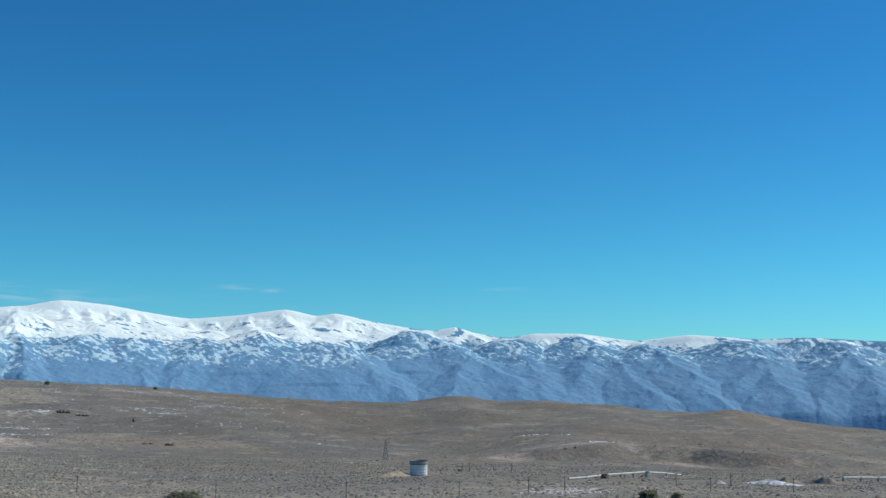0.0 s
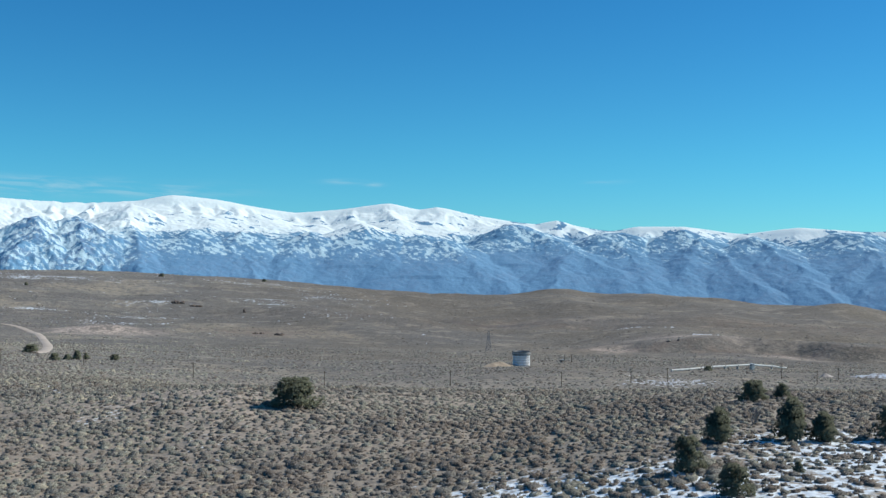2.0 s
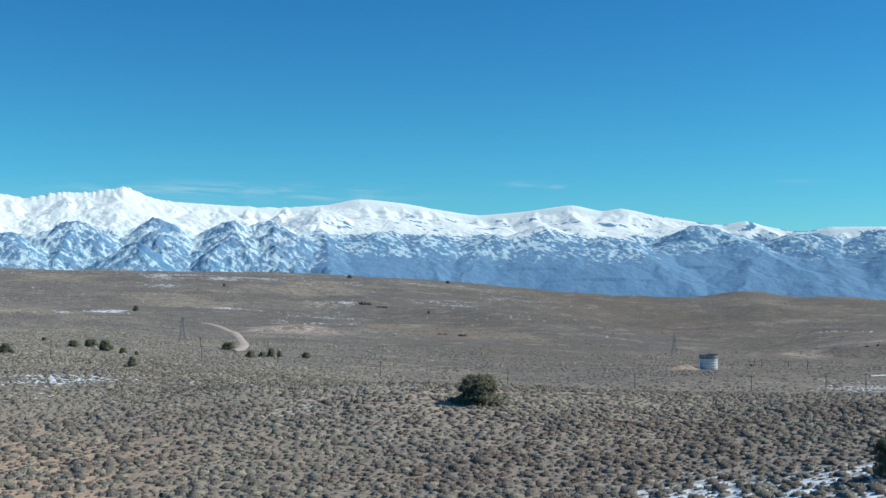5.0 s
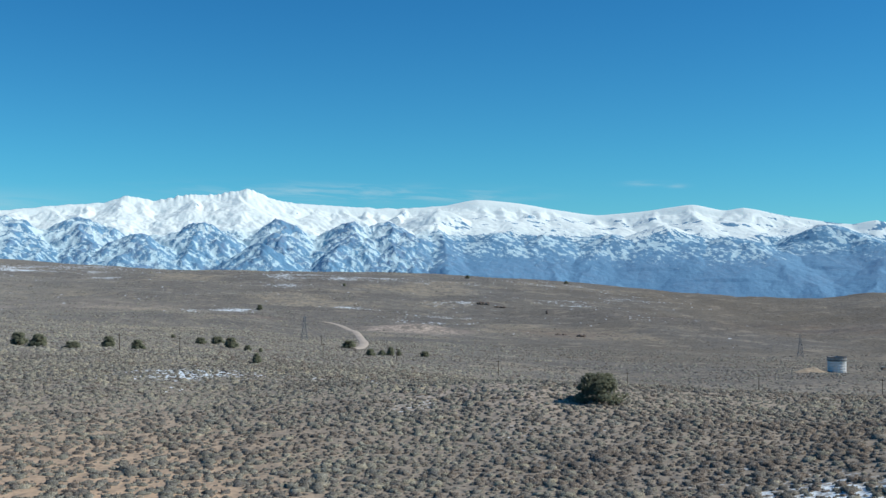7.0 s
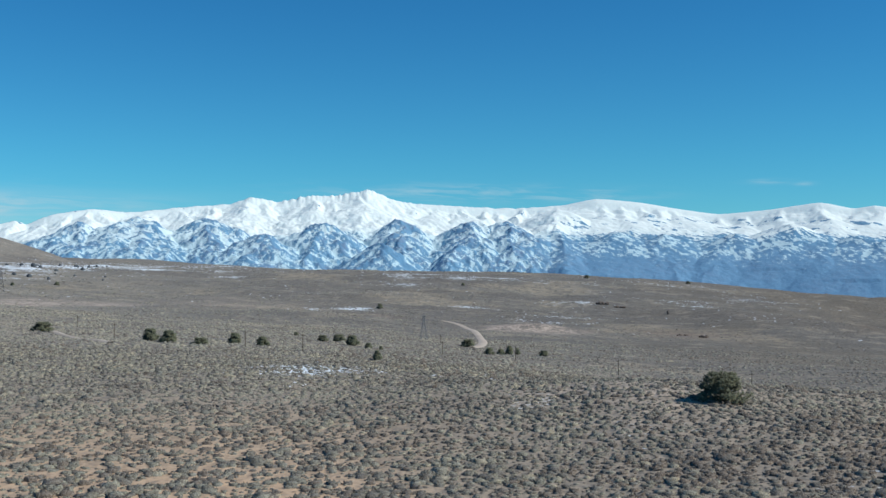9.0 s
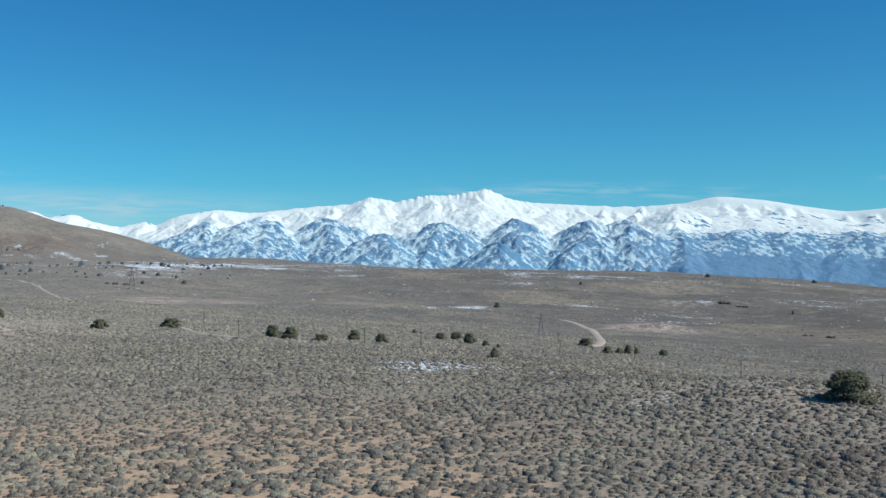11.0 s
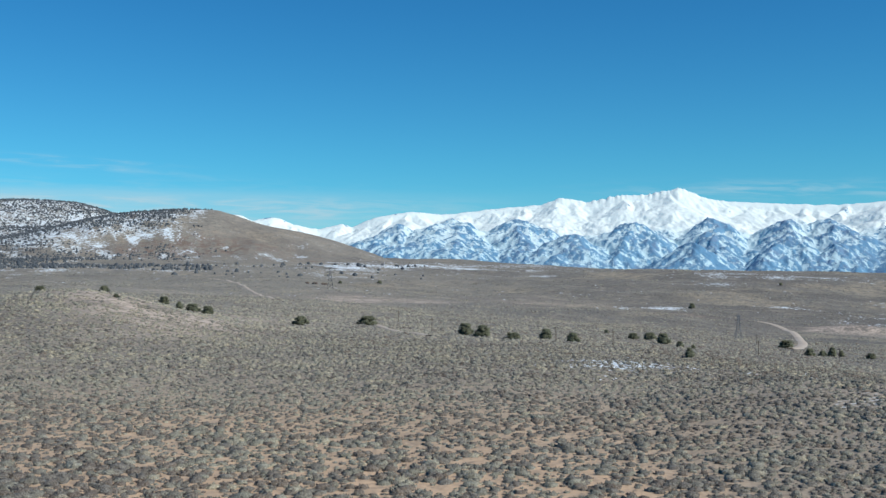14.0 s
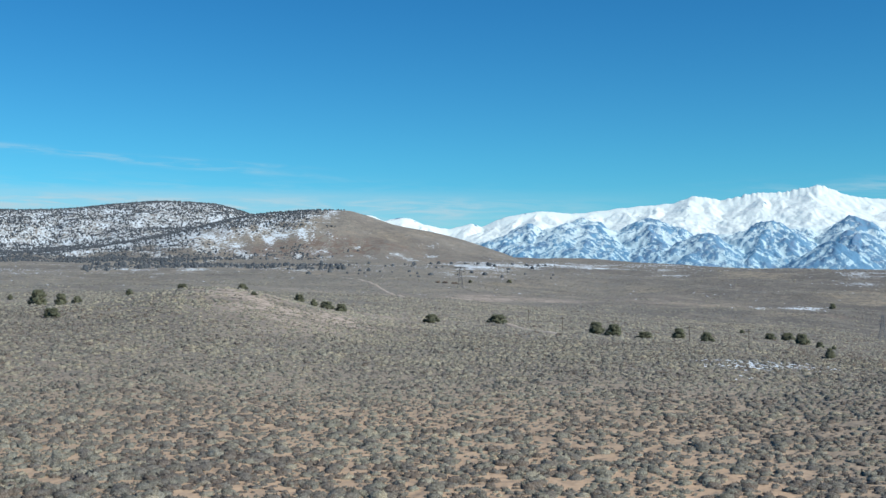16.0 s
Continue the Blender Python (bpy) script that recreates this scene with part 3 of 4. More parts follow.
def mountain_front(arc, dist, base, crest_z):
    """Highest of the ridges' flanks over the base slope, on warped ground so that the ridges wander."""
    wx = arc + 30 * fbm(arc / 140, dist / 140, 5, 901, 0.55)
    wy = dist + 30 * fbm(arc / 140 + 40, dist / 140, 5, 903, 0.55)
    out = base.copy()
    cols, rows = arc[0], dist[:, 0]
    for x0, y0, z0, x1, y1, z1, fall in ridge_lines(crest_z):
        reach = 420.0
        c0, c1 = np.searchsorted(cols, (min(x0, x1) - reach, max(x0, x1) + reach))
        r0, r1 = np.searchsorted(rows, (min(y0, y1) - reach, max(y0, y1) + reach))
        if c1 <= c0 or r1 <= r0:
            continue
        px, py = wx[r0:r1, c0:c1] - x0, wy[r0:r1, c0:c1] - y0
        dx, dy = x1 - x0, y1 - y0
        f = np.clip((px * dx + py * dy) / (dx * dx + dy * dy + 1e-6), 0, 1)
        off = np.hypot(px - f * dx, py - f * dy)
        z = z0 + (z1 - z0) * f - fall * (np.sqrt(off * off + 16) - 4)
        view = out[r0:r1, c0:c1]
        np.maximum(view, z, out=view)
    return out


def soften(z, times):
    for _ in range(times):
        z = z.copy()
        z[1:-1, 1:-1] = 0.5 * z[1:-1, 1:-1] + 0.125 * (z[:-2, 1:-1] + z[2:, 1:-1] + z[1:-1, :-2] + z[1:-1, 2:])
    return z


def build_range():
    sky_of = lambda a: 0.5 * curve(a, *zip(*CREST)) + 0.5 * np.interp(a, *zip(*CREST))
    crest_of = lambda a: 20 + CREST_D * np.tan(np.radians(sky_of(a)))
    az = np.concatenate([np.linspace(-60, -34, 60)[:-1], np.linspace(-34, 47.6, 1560), np.linspace(47.6, 58, 30)[1:]])
    crest_line = crest_of(az)
    s = np.concatenate([np.linspace(0, 0.10, 6)[:-1], np.linspace(0.10, 1.0, 180), [1.03, 1.10, 1.25, 1.45]])
    S, A = np.meshgrid(s, az, indexing="ij")
    D = FOOT + (CREST_D - FOOT) * S
    arc = A * 66.0
    x, y = D * np.sin(np.radians(A)), D * np.cos(np.radians(A))
    sky_el, top = sky_of(A), crest_of(A)
    west = 1 - smooth(0.5, 4.5, A)
    r = np.clip(S, 0, 1)
    bow = np.sin(np.pi * r)
    base = -185 + (top + 185) * (0.5 * r + 0.5 * r ** 1.7) - 60 * bow + 12 * fbm(arc / 160, D / 160, 5, 61, 0.55) * bow
    z = mountain_front(arc, D, base, lambda a: np.interp(a, az, crest_line))
    lid = 20 + D * np.tan(np.radians(sky_el)) - (1 - r) * 40
    z = np.minimum(z, lid)
    valley = 1 - smooth(4, 34, z - base)
    z = z + 17 * west * bow * fbm(arc / 85, D / 85, 5, 63, 0.55) * (1 - smooth(0.75, 0.95, S))
    # east of the high peak the lower slopes are smooth fans, the upper ones rounded
    fan = (1 - west) * (1 - smooth(0.38, 0.66, S))
    wide, deep = np.ones(91) / 91, np.ones(31) / 31
    even = np.array([np.convolve(np.pad(q, 45, mode="edge"), wide, "valid") for q in z])
    even = np.array([np.convolve(np.pad(q, 15, mode="edge"), deep, "valid") for q in even.T]).T
    z = z + (even - z) * fan * 0.5
    z = z + (soften(z, 8) - z) * (1 - west) * smooth(0.66, 0.8, S) * 0.45
    box = np.ones(61) / 61
    stand = z - np.array([np.convolve(np.pad(q, 30, mode="edge"), box, "valid") for q in z])
    calm = soften(z, 16)
    lean = np.gradient(calm, axis=1) / (np.gradient(arc, axis=1) + 1e-9)
    flank = smooth(-0.16, 0.16, lean)
    # gullies run down both flanks; flutes down the white upper slopes
    wob = 26 * fbm(arc / 75, D / 75, 4, 93)
    down_left = ridged((arc - 1.2 * D + wob) / 40, D / 300, 4, 97, 0.62) - 1.0
    down_right = ridged((arc + 1.2 * D + wob) / 40, D / 300, 4, 197, 0.62) - 1.0
    gully = flank * down_left + (1 - flank) * down_right
    z = z + gully * (2.3 * west + 2.6 * (1 - west) * (1 - 0.6 * fan)) * smooth(0.05, 0.25, S) * (1 - smooth(0.55, 0.85, S))
    flute = flank * (ridged((arc - 0.5 * D + wob) / 30, D / 240, 3, 117, 0.55) - 1.0) + (1 - flank) * (ridged((arc + 0.5 * D + wob) / 30, D / 240, 3, 118, 0.55) - 1.0)
    z = z + flute * (2.7 * west + 1.5 * (1 - west)) * smooth(0.45, 0.75, S)
    z = z - (1 - smooth(0.0, 0.12, S)) * 85
    ease = smooth(0.955, 1.0, S)
    z = z * (1 - ease) + (top - (1 - r) * 420) * ease
    z = np.where(S > 1, top - (S - 1) * 900, z)
    z = z + (0.8 + 3.4 * west) * fbm(A * 1.7, S * 0, 4, 64, 0.55) * np.exp(-((S - 1) / 0.016) ** 2)
    z = z + 7.0 * np.exp(-((A + 9.0) / 4.5) ** 4) * fbm(A * 3.3, A * 0.7, 5, 66, 0.7) * np.exp(-((S - 1) / 0.03) ** 2)
    el = np.degrees(np.arctan2(z - 20, D))
    hollow = np.clip(soften(z, 10) - z, -5, 5)
    patch = fbm(arc / 90, D / 120, 5, 95, 0.6)
    # west: dusted spurs with snow in the gullies, all white behind them
    behind = smooth(3820, 3960, D + 1.6 * wob + 60 * np.exp(-((A - 0.5) / 3.0) ** 2))
    snow_w = 0.76 - 0.016 * np.clip(stand, -40, 22) * smooth(0.2, 1.2, el) + 0.4 * valley * smooth(0.5, 1.5, el) + 0.3 * np.clip(lean, -0.6, 0.6) + 0.6 * fbm(arc / 28, D / 44, 5, 95, 0.66) - 0.42 * (gully + 0.25) + 0.07 * hollow + 0.14 * (el - 1.2) + 0.75 * behind
    crags = smooth(0.22, 0.42, fbm((arc + 0.4 * D) / 34, D / 60, 5, 135, 0.65)) * smooth(0.80, 0.95, S)
    snow_w = snow_w - 0.9 * crags
    # east: a ragged snow line, streaks below it, bare fans at the foot
    line = np.interp(A, (-4, 3, 8, 12, 14, 16, 18.4, 20, 22.4, 24.5, 27, 30.6, 33, 36, 38, 40, 42, 46, 58), (1.6, 1.75, 1.8, 1.62, 1.72, 1.72, 1.5, 1.75, 2.22, 2.0, 1.95, 1.88, 1.72, 1.62, 1.45, 1.95, 1.85, 1.8, 1.8))
    cap = smooth(19.5, 22, A)
    rise = (el - line) * (1 - cap) + cap * np.minimum((D - 4080) / 260, (el - line) + 0.35) + 0.28 * fbm(arc / 70, D / 130, 5, 143, 0.6) + 0.05 * hollow - 0.14 * gully - 0.008 * np.clip(stand, -35, 35) * (1 - cap)
    streak = -0.4 * (gully + 0.1) + 0.06 * hollow + 1.5 * fbm((arc + 0.3 * D) / 18, D / 32, 5, 151, 0.64) + 1.0 * patch
    under = smooth(-1.9, -0.5, rise) * (1 - smooth(-0.1, 0.2, rise))
    snow_e = 0.12 + 0.95 * smooth(-0.12, 0.14, rise) + (0.39 + 0.80 * streak + 0.3 * np.clip(lean, -0.5, 0.5)) * under
    bald = fbm((arc + 0.5 * D) / 75, D / 60, 5, 131, 0.6)
    snow_e = snow_e - 1.1 * smooth(0.29, 0.40, bald + 0.3 * np.clip(-lean, 0, 1)) * smooth(0.1, 0.3, rise) * (1 - smooth(0.5, 1.0, rise))
    snow = np.clip(snow_w * west + snow_e * (1 - west), 0.0, 1.3)
    snow = snow * (1 - 0.9 * (1 - west) * (1 - smooth(-0.9, 0.2, el)))
    # 1 where snow stays white, towards 0 where the painted haze tint takes over
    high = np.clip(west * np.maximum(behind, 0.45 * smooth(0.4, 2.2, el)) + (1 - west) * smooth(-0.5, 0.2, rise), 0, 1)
    # the fan field also lifts the western rock towards the painted haze blue
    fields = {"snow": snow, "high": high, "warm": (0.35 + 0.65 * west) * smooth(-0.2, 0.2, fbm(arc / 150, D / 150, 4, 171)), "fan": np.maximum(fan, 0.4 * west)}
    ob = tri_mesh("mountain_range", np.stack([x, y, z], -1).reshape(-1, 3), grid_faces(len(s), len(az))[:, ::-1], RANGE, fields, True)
    return tagged(ob, "long mountain range, snow-white crest over haze-blue flanks", "mountains", kind="structure")


build_range()

# ---------- sagebrush ----------
def scatter(rng, step, d0, d1, az0, az1):
    """Jittered plan points in a sector of ground."""
    n = int(d1 / step) + 2
    gx, gy = np.meshgrid(np.arange(-n, n + 1) * step, np.arange(-n, n + 1) * step)
    x = gx.ravel() + rng.uniform(-0.55, 0.55, gx.size) * step
    y = gy.ravel() + rng.uniform(-0.55, 0.55, gx.size) * step
    az, d = bearing(x, y)
    keep = (d >= d0) & (d < d1) & (az > az0) & (az < az1)
    return x[keep], y[keep], d[keep]


def domes(rng, x, y, z, r, h, segs, rings, rag):
    """Ragged low domes, one island each."""
    n = len(x)
    prof = ([(1.0, -0.12)], [(1.0, -0.12), (0.86, 0.60)])[rings - 1]
    turn = rng.uniform(0, 6.283, n)
    sx, sy = rng.uniform(0.8, 1.25, n), rng.uniform(0.8, 1.25, n)
    pts = []
    for pr, pz in prof:
        for k in range(segs):
            a = turn + 6.2832 * k / segs
            q = pr * (1 + rag * rng.uniform(-1, 1, n))
            pts.append(np.stack([x + r * sx * q * np.cos(a), y + r * sy * q * np.sin(a), z + h * (pz + (rag * 0.7 * rng.uniform(-1, 1, n) if pz > 0 else 0))], -1))
    pts.append(np.stack([x + 0.3 * r * rng.uniform(-1, 1, n), y + 0.3 * r * rng.uniform(-1, 1, n), z + h * rng.uniform(0.95, 1.12, n)], -1))
    m = len(pts)
    faces = []
    for q in range(len(prof) - 1):
        for k in range(segs):
            a, b = q * segs + k, q * segs + (k + 1) % segs
            faces += [(a, b, b + segs), (a, b + segs, a + segs)]
    for k in range(segs):
        faces.append(((len(prof) - 1) * segs + k, (len(prof) - 1) * segs + (k + 1) % segs, m - 1))
    v = np.stack(pts, 1).reshape(-1, 3)
    f = (np.arange(n)[:, None, None] * m + np.array(faces)[None]).reshape(-1, 3)
    return v, f


def tufts(rng, x, y, z, r, h, n):
    """n three-sided sprigs on each bush, standing out of its dome."""
    m = len(x)
    a = rng.uniform(0, 6.283, (m, n))
    q = np.sqrt(rng.uniform(0.02, 1.0, (m, n)))
    R, H = r[:, None], h[:, None]
    k = rng.uniform(0.22, 0.42, (m, n)) * R
    cx, cy = x[:, None] + 0.82 * R * q * np.cos(a), y[:, None] + 0.82 * R * q * np.sin(a)
    lo = z[:, None] + H * (0.62 * np.sqrt(np.clip(1 - q * q, 0, 1)) - 0.1)
    turn = rng.uniform(0, 6.283, (m, n))
    pts = [np.stack([cx + k * np.cos(turn + c), cy + k * np.sin(turn + c), lo], -1) for c in (0, 2.094, 4.189)]
    pts.append(np.stack([cx + 0.35 * R * q * np.cos(a), cy + 0.35 * R * q * np.sin(a), lo + H * rng.uniform(0.35, 0.75, (m, n))], -1))
    v = np.stack(pts, 2).reshape(-1, 3)
    i = np.arange(m * n)[:, None, None] * 4
    return v, (i + np.array([(0, 1, 3), (1, 2, 3), (2, 0, 3)])[None]).reshape(-1, 3), np.repeat(np.arange(m), 4 * n)


def cushions(rng, x, y, z, r, h, segs, rings, sprigs):
    """Low ragged bushes: a rough dome with sprigs; also which bush each vertex is of."""
    v, f = domes(rng, x, y, z, r * (0.88 if sprigs else 1.0), h * (0.8 if sprigs else 1.0), segs, rings, 0.22)
    own = np.repeat(np.arange(len(x)), rings * segs + 1)
    if sprigs:
        v2, f2, own2 = tufts(rng, x, y, z, r, h, sprigs)
        return np.concatenate([v, v2]), np.concatenate([f, f2 + len(v)]), np.concatenate([own, own2])
    return v, f, own


ROAD = ((-14, 492), (-11, 505), (-10, 552), (-11, 620), (-15.5, 706), (-22, 760), (-36, 806), (-44, 815))
SCAR = ((-156, 372), (-141, 347), (-125, 322), (-109, 302))
TRACK = ((-292, 552), (-350, 648), (-408, 744), (-450, 800), (-489, 857), (-560, 930))


def off_road(x, y):
    gap = np.full(len(x), 1e9)
    for line, half in ((ROAD, 3.2), (TRACK, 2.0), (SCAR, 1.7)):
        for (x0, y0), (x1, y1) in zip(line, line[1:]):
            f = np.clip(((x - x0) * (x1 - x0) + (y - y0) * (y1 - y0)) / ((x1 - x0) ** 2 + (y1 - y0) ** 2), 0, 1)
            gap = np.minimum(gap, np.hypot(x - x0 - f * (x1 - x0), y - y0 - f * (y1 - y0)) - half)
    return gap > 0


def build_brush():
    rng = np.random.default_rng(7)
    for name, step, d0, d1, segs, rings, sprigs, r0, r1, flat, label in (
            ("sagebrush", 0.75, 74, 150, 6, 2, 6, 0.19, 0.66, 0.60, "grey-brown sagebrush in low rounded clumps on sand"),
            ("sagebrush", 0.98, 150, 300, 5, 1, 3, 0.24, 0.82, 0.50, "grey sagebrush cover on the slope"),
            ("sagebrush", 1.55, 300, 640, 5, 1, 0, 0.35, 1.05, 0.5, "distant grey-olive scrub on the flat"),
            ("sagebrush", 2.7, 640, 1150, 5, 1, 0, 0.4, 1.2, 0.36, "far scattered scrub on the plain"),
            ("sagebrush", 6.0, 1150, 1750, 4, 1, 0, 0.6, 1.6, 0.45, "thin dark scrub on the far plain")):
        x, y, d = scatter(rng, step, d0, d1, -49.5, 47.5)
        az, _ = bearing(x, y)
        spots = np.clip(blob_sum(x, y, PALE), 0, 1)
        thin = (blob_sum(x, y, BARE) + sand_at(az, d) * (0.4 + 0.6 * smooth(-31, -23, az))) * 0.15 + (0.22 + 0.35 * (1 - smooth(-8, 4, az)) * (0.35 + 0.65 * smooth(-31, -23, az)) * (1 - smooth(120, 200, d))) * (fbm(x / 4.2, y / 3.4, 3, 41) < -0.10) + 0.2 * np.clip(blob_sum(x, y, SNOW_NEAR), 0, 1)
        thin = thin + 0.75 * spots * (d > 450) + 0.1 * spots + 0.45 * smooth(230, 300, d) * (fbm(x / 15, y / 7, 3, 49) < -0.04) + 0.45 * smooth(300, 420, d) * (fbm(x / 60, y / 26, 3, 47) < 0.0)
        thin = thin + 0.5 * smooth(6, 14, az) * smooth(560, 760, d) + 0.3 * smooth(0, 8, az) * smooth(280, 340, d) + 0.1 * spots * (d < 450) * smooth(200, 260, d)
        keep = (rng.uniform(0, 1, len(x)) > np.clip(thin, 0, 0.85) + 0.05) & off_road(x, y)
        if d1 > 600:
            keep &= (d < 560) | (np.hypot(ground_z(x, y + 4) - ground_z(x, y - 4), ground_z(x + 4, y) - ground_z(x - 4, y)) < 1.4)
        x, y, d, az = x[keep], y[keep], d[keep], az[keep]
        size = r0 + (r1 - r0) * rng.uniform(0, 1, len(x)) ** 2.0
        size *= 1 + 0.3 * (fbm(x / 14, y / 14, 2, 43) > 0.18) - 0.2 * np.clip(blob_sum(x, y, BARE), 0, 1)
        size = size * (1.0 + 0.22 * (1 - smooth(-12, 4, az)) * (1 - smooth(90, 140, d)))
        h = size * rng.uniform(0.75, 1.25, len(x)) * flat
        g = ground_z(x, y)
        v, f, own = cushions(rng, x, y, g, size * 0.95, h, segs, rings, sprigs)
        # kinds grow in drifts: dark purple-grey, grey-green, olive, straw
        drift = 0.55 * fbm(x / 16, y / 9, 3, 45) + 0.5 * fbm(x / 70, y / 26, 3, 46)
        tone = 0.46 + 0.55 * drift + rng.normal(0, 0.23, len(x)) - 0.15 * smooth(-2, 10, az) * (d < 300)
        tone = tone - 0.09 * (1 - smooth(120, 160, d)) + 0.10 * (1 - smooth(-28, -6, az)) * smooth(120, 170, d) + 0.12 * (1 - smooth(-9, 0, az)) * smooth(135, 175, d) + 0.24 * np.clip(blob_sum(x, y, PALE), 0, 1)
        tone = tone + np.where(rng.uniform(0, 1, len(x)) < 0.42, 0.40, -0.28) * smooth(120, 190, d) * (1 - 0.72 * smooth(-6, 10, az)) * (1 - 0.2 * smooth(500, 900, d)) - 0.10 * smooth(2, 12, az) * smooth(280, 420, d)
        tone = np.where(rng.uniform(0, 1, len(x)) < np.where(d < 200, 0.075, 0.05) * (1 - 0.7 * smooth(2, 12, az)), rng.uniform(0.85, 1.0, len(x)), np.clip(tone, 0.03, 0.95))
        ob = tri_mesh(name, v, f, BUSH, {"tone": np.clip(tone[own] + (np.repeat(rng.normal(0, 0.05, len(own) // 4 + 1), 4)[:len(own)] if sprigs else 0), 0, 1)}, True)
        out = v - np.stack([x, y, g - 0.35 * h], -1)[own]
        out /= np.linalg.norm(out, axis=1, keepdims=True) + 1e-6
        out[:, 2] += 0.35
        ob.data.normals_split_custom_set_from_vertices(out / np.linalg.norm(out, axis=1, keepdims=True))
        tagged(ob, label, "sagebrush", kind="stuff")


build_brush()


# ---------- snow left in the scrub ----------
def build_snow_flecks():
    rng = np.random.default_rng(31)
    for step, d0, d1, r0, r1, spots, label in ((0.9, 180, 420, 0.16, 0.55, SNOW_NEAR, "small patches of old snow between sagebrush"), (2.3, 600, 1750, 0.35, 1.4, SNOW_FAR, "broken streaks of old snow on the far plain")):
        x, y, d = scatter(rng, step, d0, d1, -51, 49)
        az, _ = bearing(x, y)
        bits = fbm(x / 70, y / 26, 4, 51)
        want = blob_sum(x, y, spots) * np.clip(0.35 + 1.3 * bits, 0, 1) + 0.10 * smooth(650, 1000, d) * (1 - smooth(10, 22, az)) * np.clip(fbm(x / 60, y / 40, 4, 59) - 0.05, 0, 1)
        k = rng.uniform(0, 1, len(x)) < 0.7 * want
        x, y = x[k], y[k]
        r = r0 + (r1 - r0) * rng.uniform(0, 1, len(x)) ** 2
        v, f = domes(rng, x, y, ground_z(x, y), r, r * rng.uniform(0.16, 0.36, len(x)), 6, 1, 0.35)
        tagged(tri_mesh("snow_patches", v, f, SNOW, None, True), label, "snow", kind="stuff")


build_snow_flecks()

# ---------- bmesh shapes ----------
def rod(bm, a, b, r0, r1=None, segs=8):
    """A tapered rod from a to b."""
    a, b = Vector(a), Vector(b)
    r1 = r0 if r1 is None else r1
    m = Matrix.Translation((a + b) / 2) @ (b - a).to_track_quat("Z", "Y").to_matrix().to_4x4()
    bmesh.ops.create_cone(bm, cap_ends=True, segments=segs, radius1=r0, radius2=r1, depth=(b - a).length, matrix=m)


def block(bm, c, size, turn=0.0):
    bmesh.ops.create_cube(bm, size=1.0, matrix=pose(*c, 0, 0, turn) @ Matrix.Diagonal((*size, 1)))


def lathe(bm, prof, segs=40):
    """A turned shape from (radius, height) pairs."""
    rings = [[bm.verts.new((r * math.cos(6.28319 * k / segs), r * math.sin(6.28319 * k / segs), h)) for k in range(segs)] for r, h in prof]
    for lo, hi in zip(rings, rings[1:]):
        for k in range(segs):
            bm.faces.new((lo[k], lo[(k + 1) % segs], hi[(k + 1) % segs], hi[k])).smooth = True
    return rings


# ---------- pinyon pines ----------
def crown_mesh(seed, clumps, cone, gaps, size):
    """Needle clumps in puffs at the ends of the boughs, a crown one metre wide and one metre high."""
    rng = np.random.default_rng(seed)
    puffs = []
    n = 26 if not cone else 24
    for k in range(n):
        h = (0.10 if not cone else 0.15) + 0.76 * ((k + 0.5) / n) ** (1.0 if not cone else 1.15)
        a = k * 2.39996 + rng.uniform(-0.5, 0.5)
        prof = (1 - h ** 2.1) ** 0.58 if not cone else (1 - h) ** 0.62
        if rng.uniform(0, 1) < gaps * 0.45:
            continue
        r = 0.5 * prof * (rng.uniform(0.5, 0.92) if not cone else rng.uniform(0.5, 0.92))
        puffs.append((r * math.cos(a), r * math.sin(a), h, rng.uniform(0.12, 0.20) * (1.1 - 0.45 * h)))
    puffs.append((0.0, 0.0, 0.86 if cone else 0.80, 0.11 if cone else 0.16))
    puffs += [(0.02, 0.0, 0.5, 0.2)] * 2 + [(0.0, 0.02, 0.28, 0.24), (0.05, -0.05, 0.2, 0.2), (-0.1, 0.06, 0.36, 0.2), (0.0, 0.0, 0.66, 0.16)]
    v, f = [], []
    octa = np.array([(1, 0, 0), (0, 1, 0), (-1, 0, 0), (0, -1, 0), (0, 0, 1), (0, 0, -1)], float)
    tri = np.array([(0, 1, 4), (1, 2, 4), (2, 3, 4), (3, 0, 4), (1, 0, 5), (2, 1, 5), (3, 2, 5), (0, 3, 5)])
    for made in range(clumps):
        px, py, pz, pr = puffs[rng.integers(len(puffs))]
        d = rng.normal(0, 1, 3)
        d = d / np.linalg.norm(d) * pr * rng.uniform(0.2, 1.15) ** 0.5 * np.array((1.1, 1.1, 0.8))
        s = size * rng.uniform(0.55, 1.3)
        p = octa * rng.uniform(0.45, 1.45, (6, 1)) * s + rng.uniform(-0.3, 0.3, (6, 3)) * s
        c = np.array((px, py, pz)) + d
        c[2] = max(c[2], 0.03)
        v.append(p + c)
        f.append(tri + 6 * made)
    me = bpy.data.meshes.new("crown")
    me.from_pydata(np.concatenate(v).tolist(), [], np.concatenate(f).tolist())
    me.materials.append(PINE)
    me.polygons.foreach_set("use_smooth", np.full(len(me.polygons), True))
    out = np.concatenate(v) - np.array((0, 0, 0.32))
    out[:, 2] *= 0.8
    out = out / (np.linalg.norm(out, axis=1, keepdims=True) + 1e-6) + rng.normal(0, 0.13, out.shape) + np.array((0, 0, 0.6))
    me.normals_split_custom_set_from_vertices(out / np.linalg.norm(out, axis=1, keepdims=True))
    return me


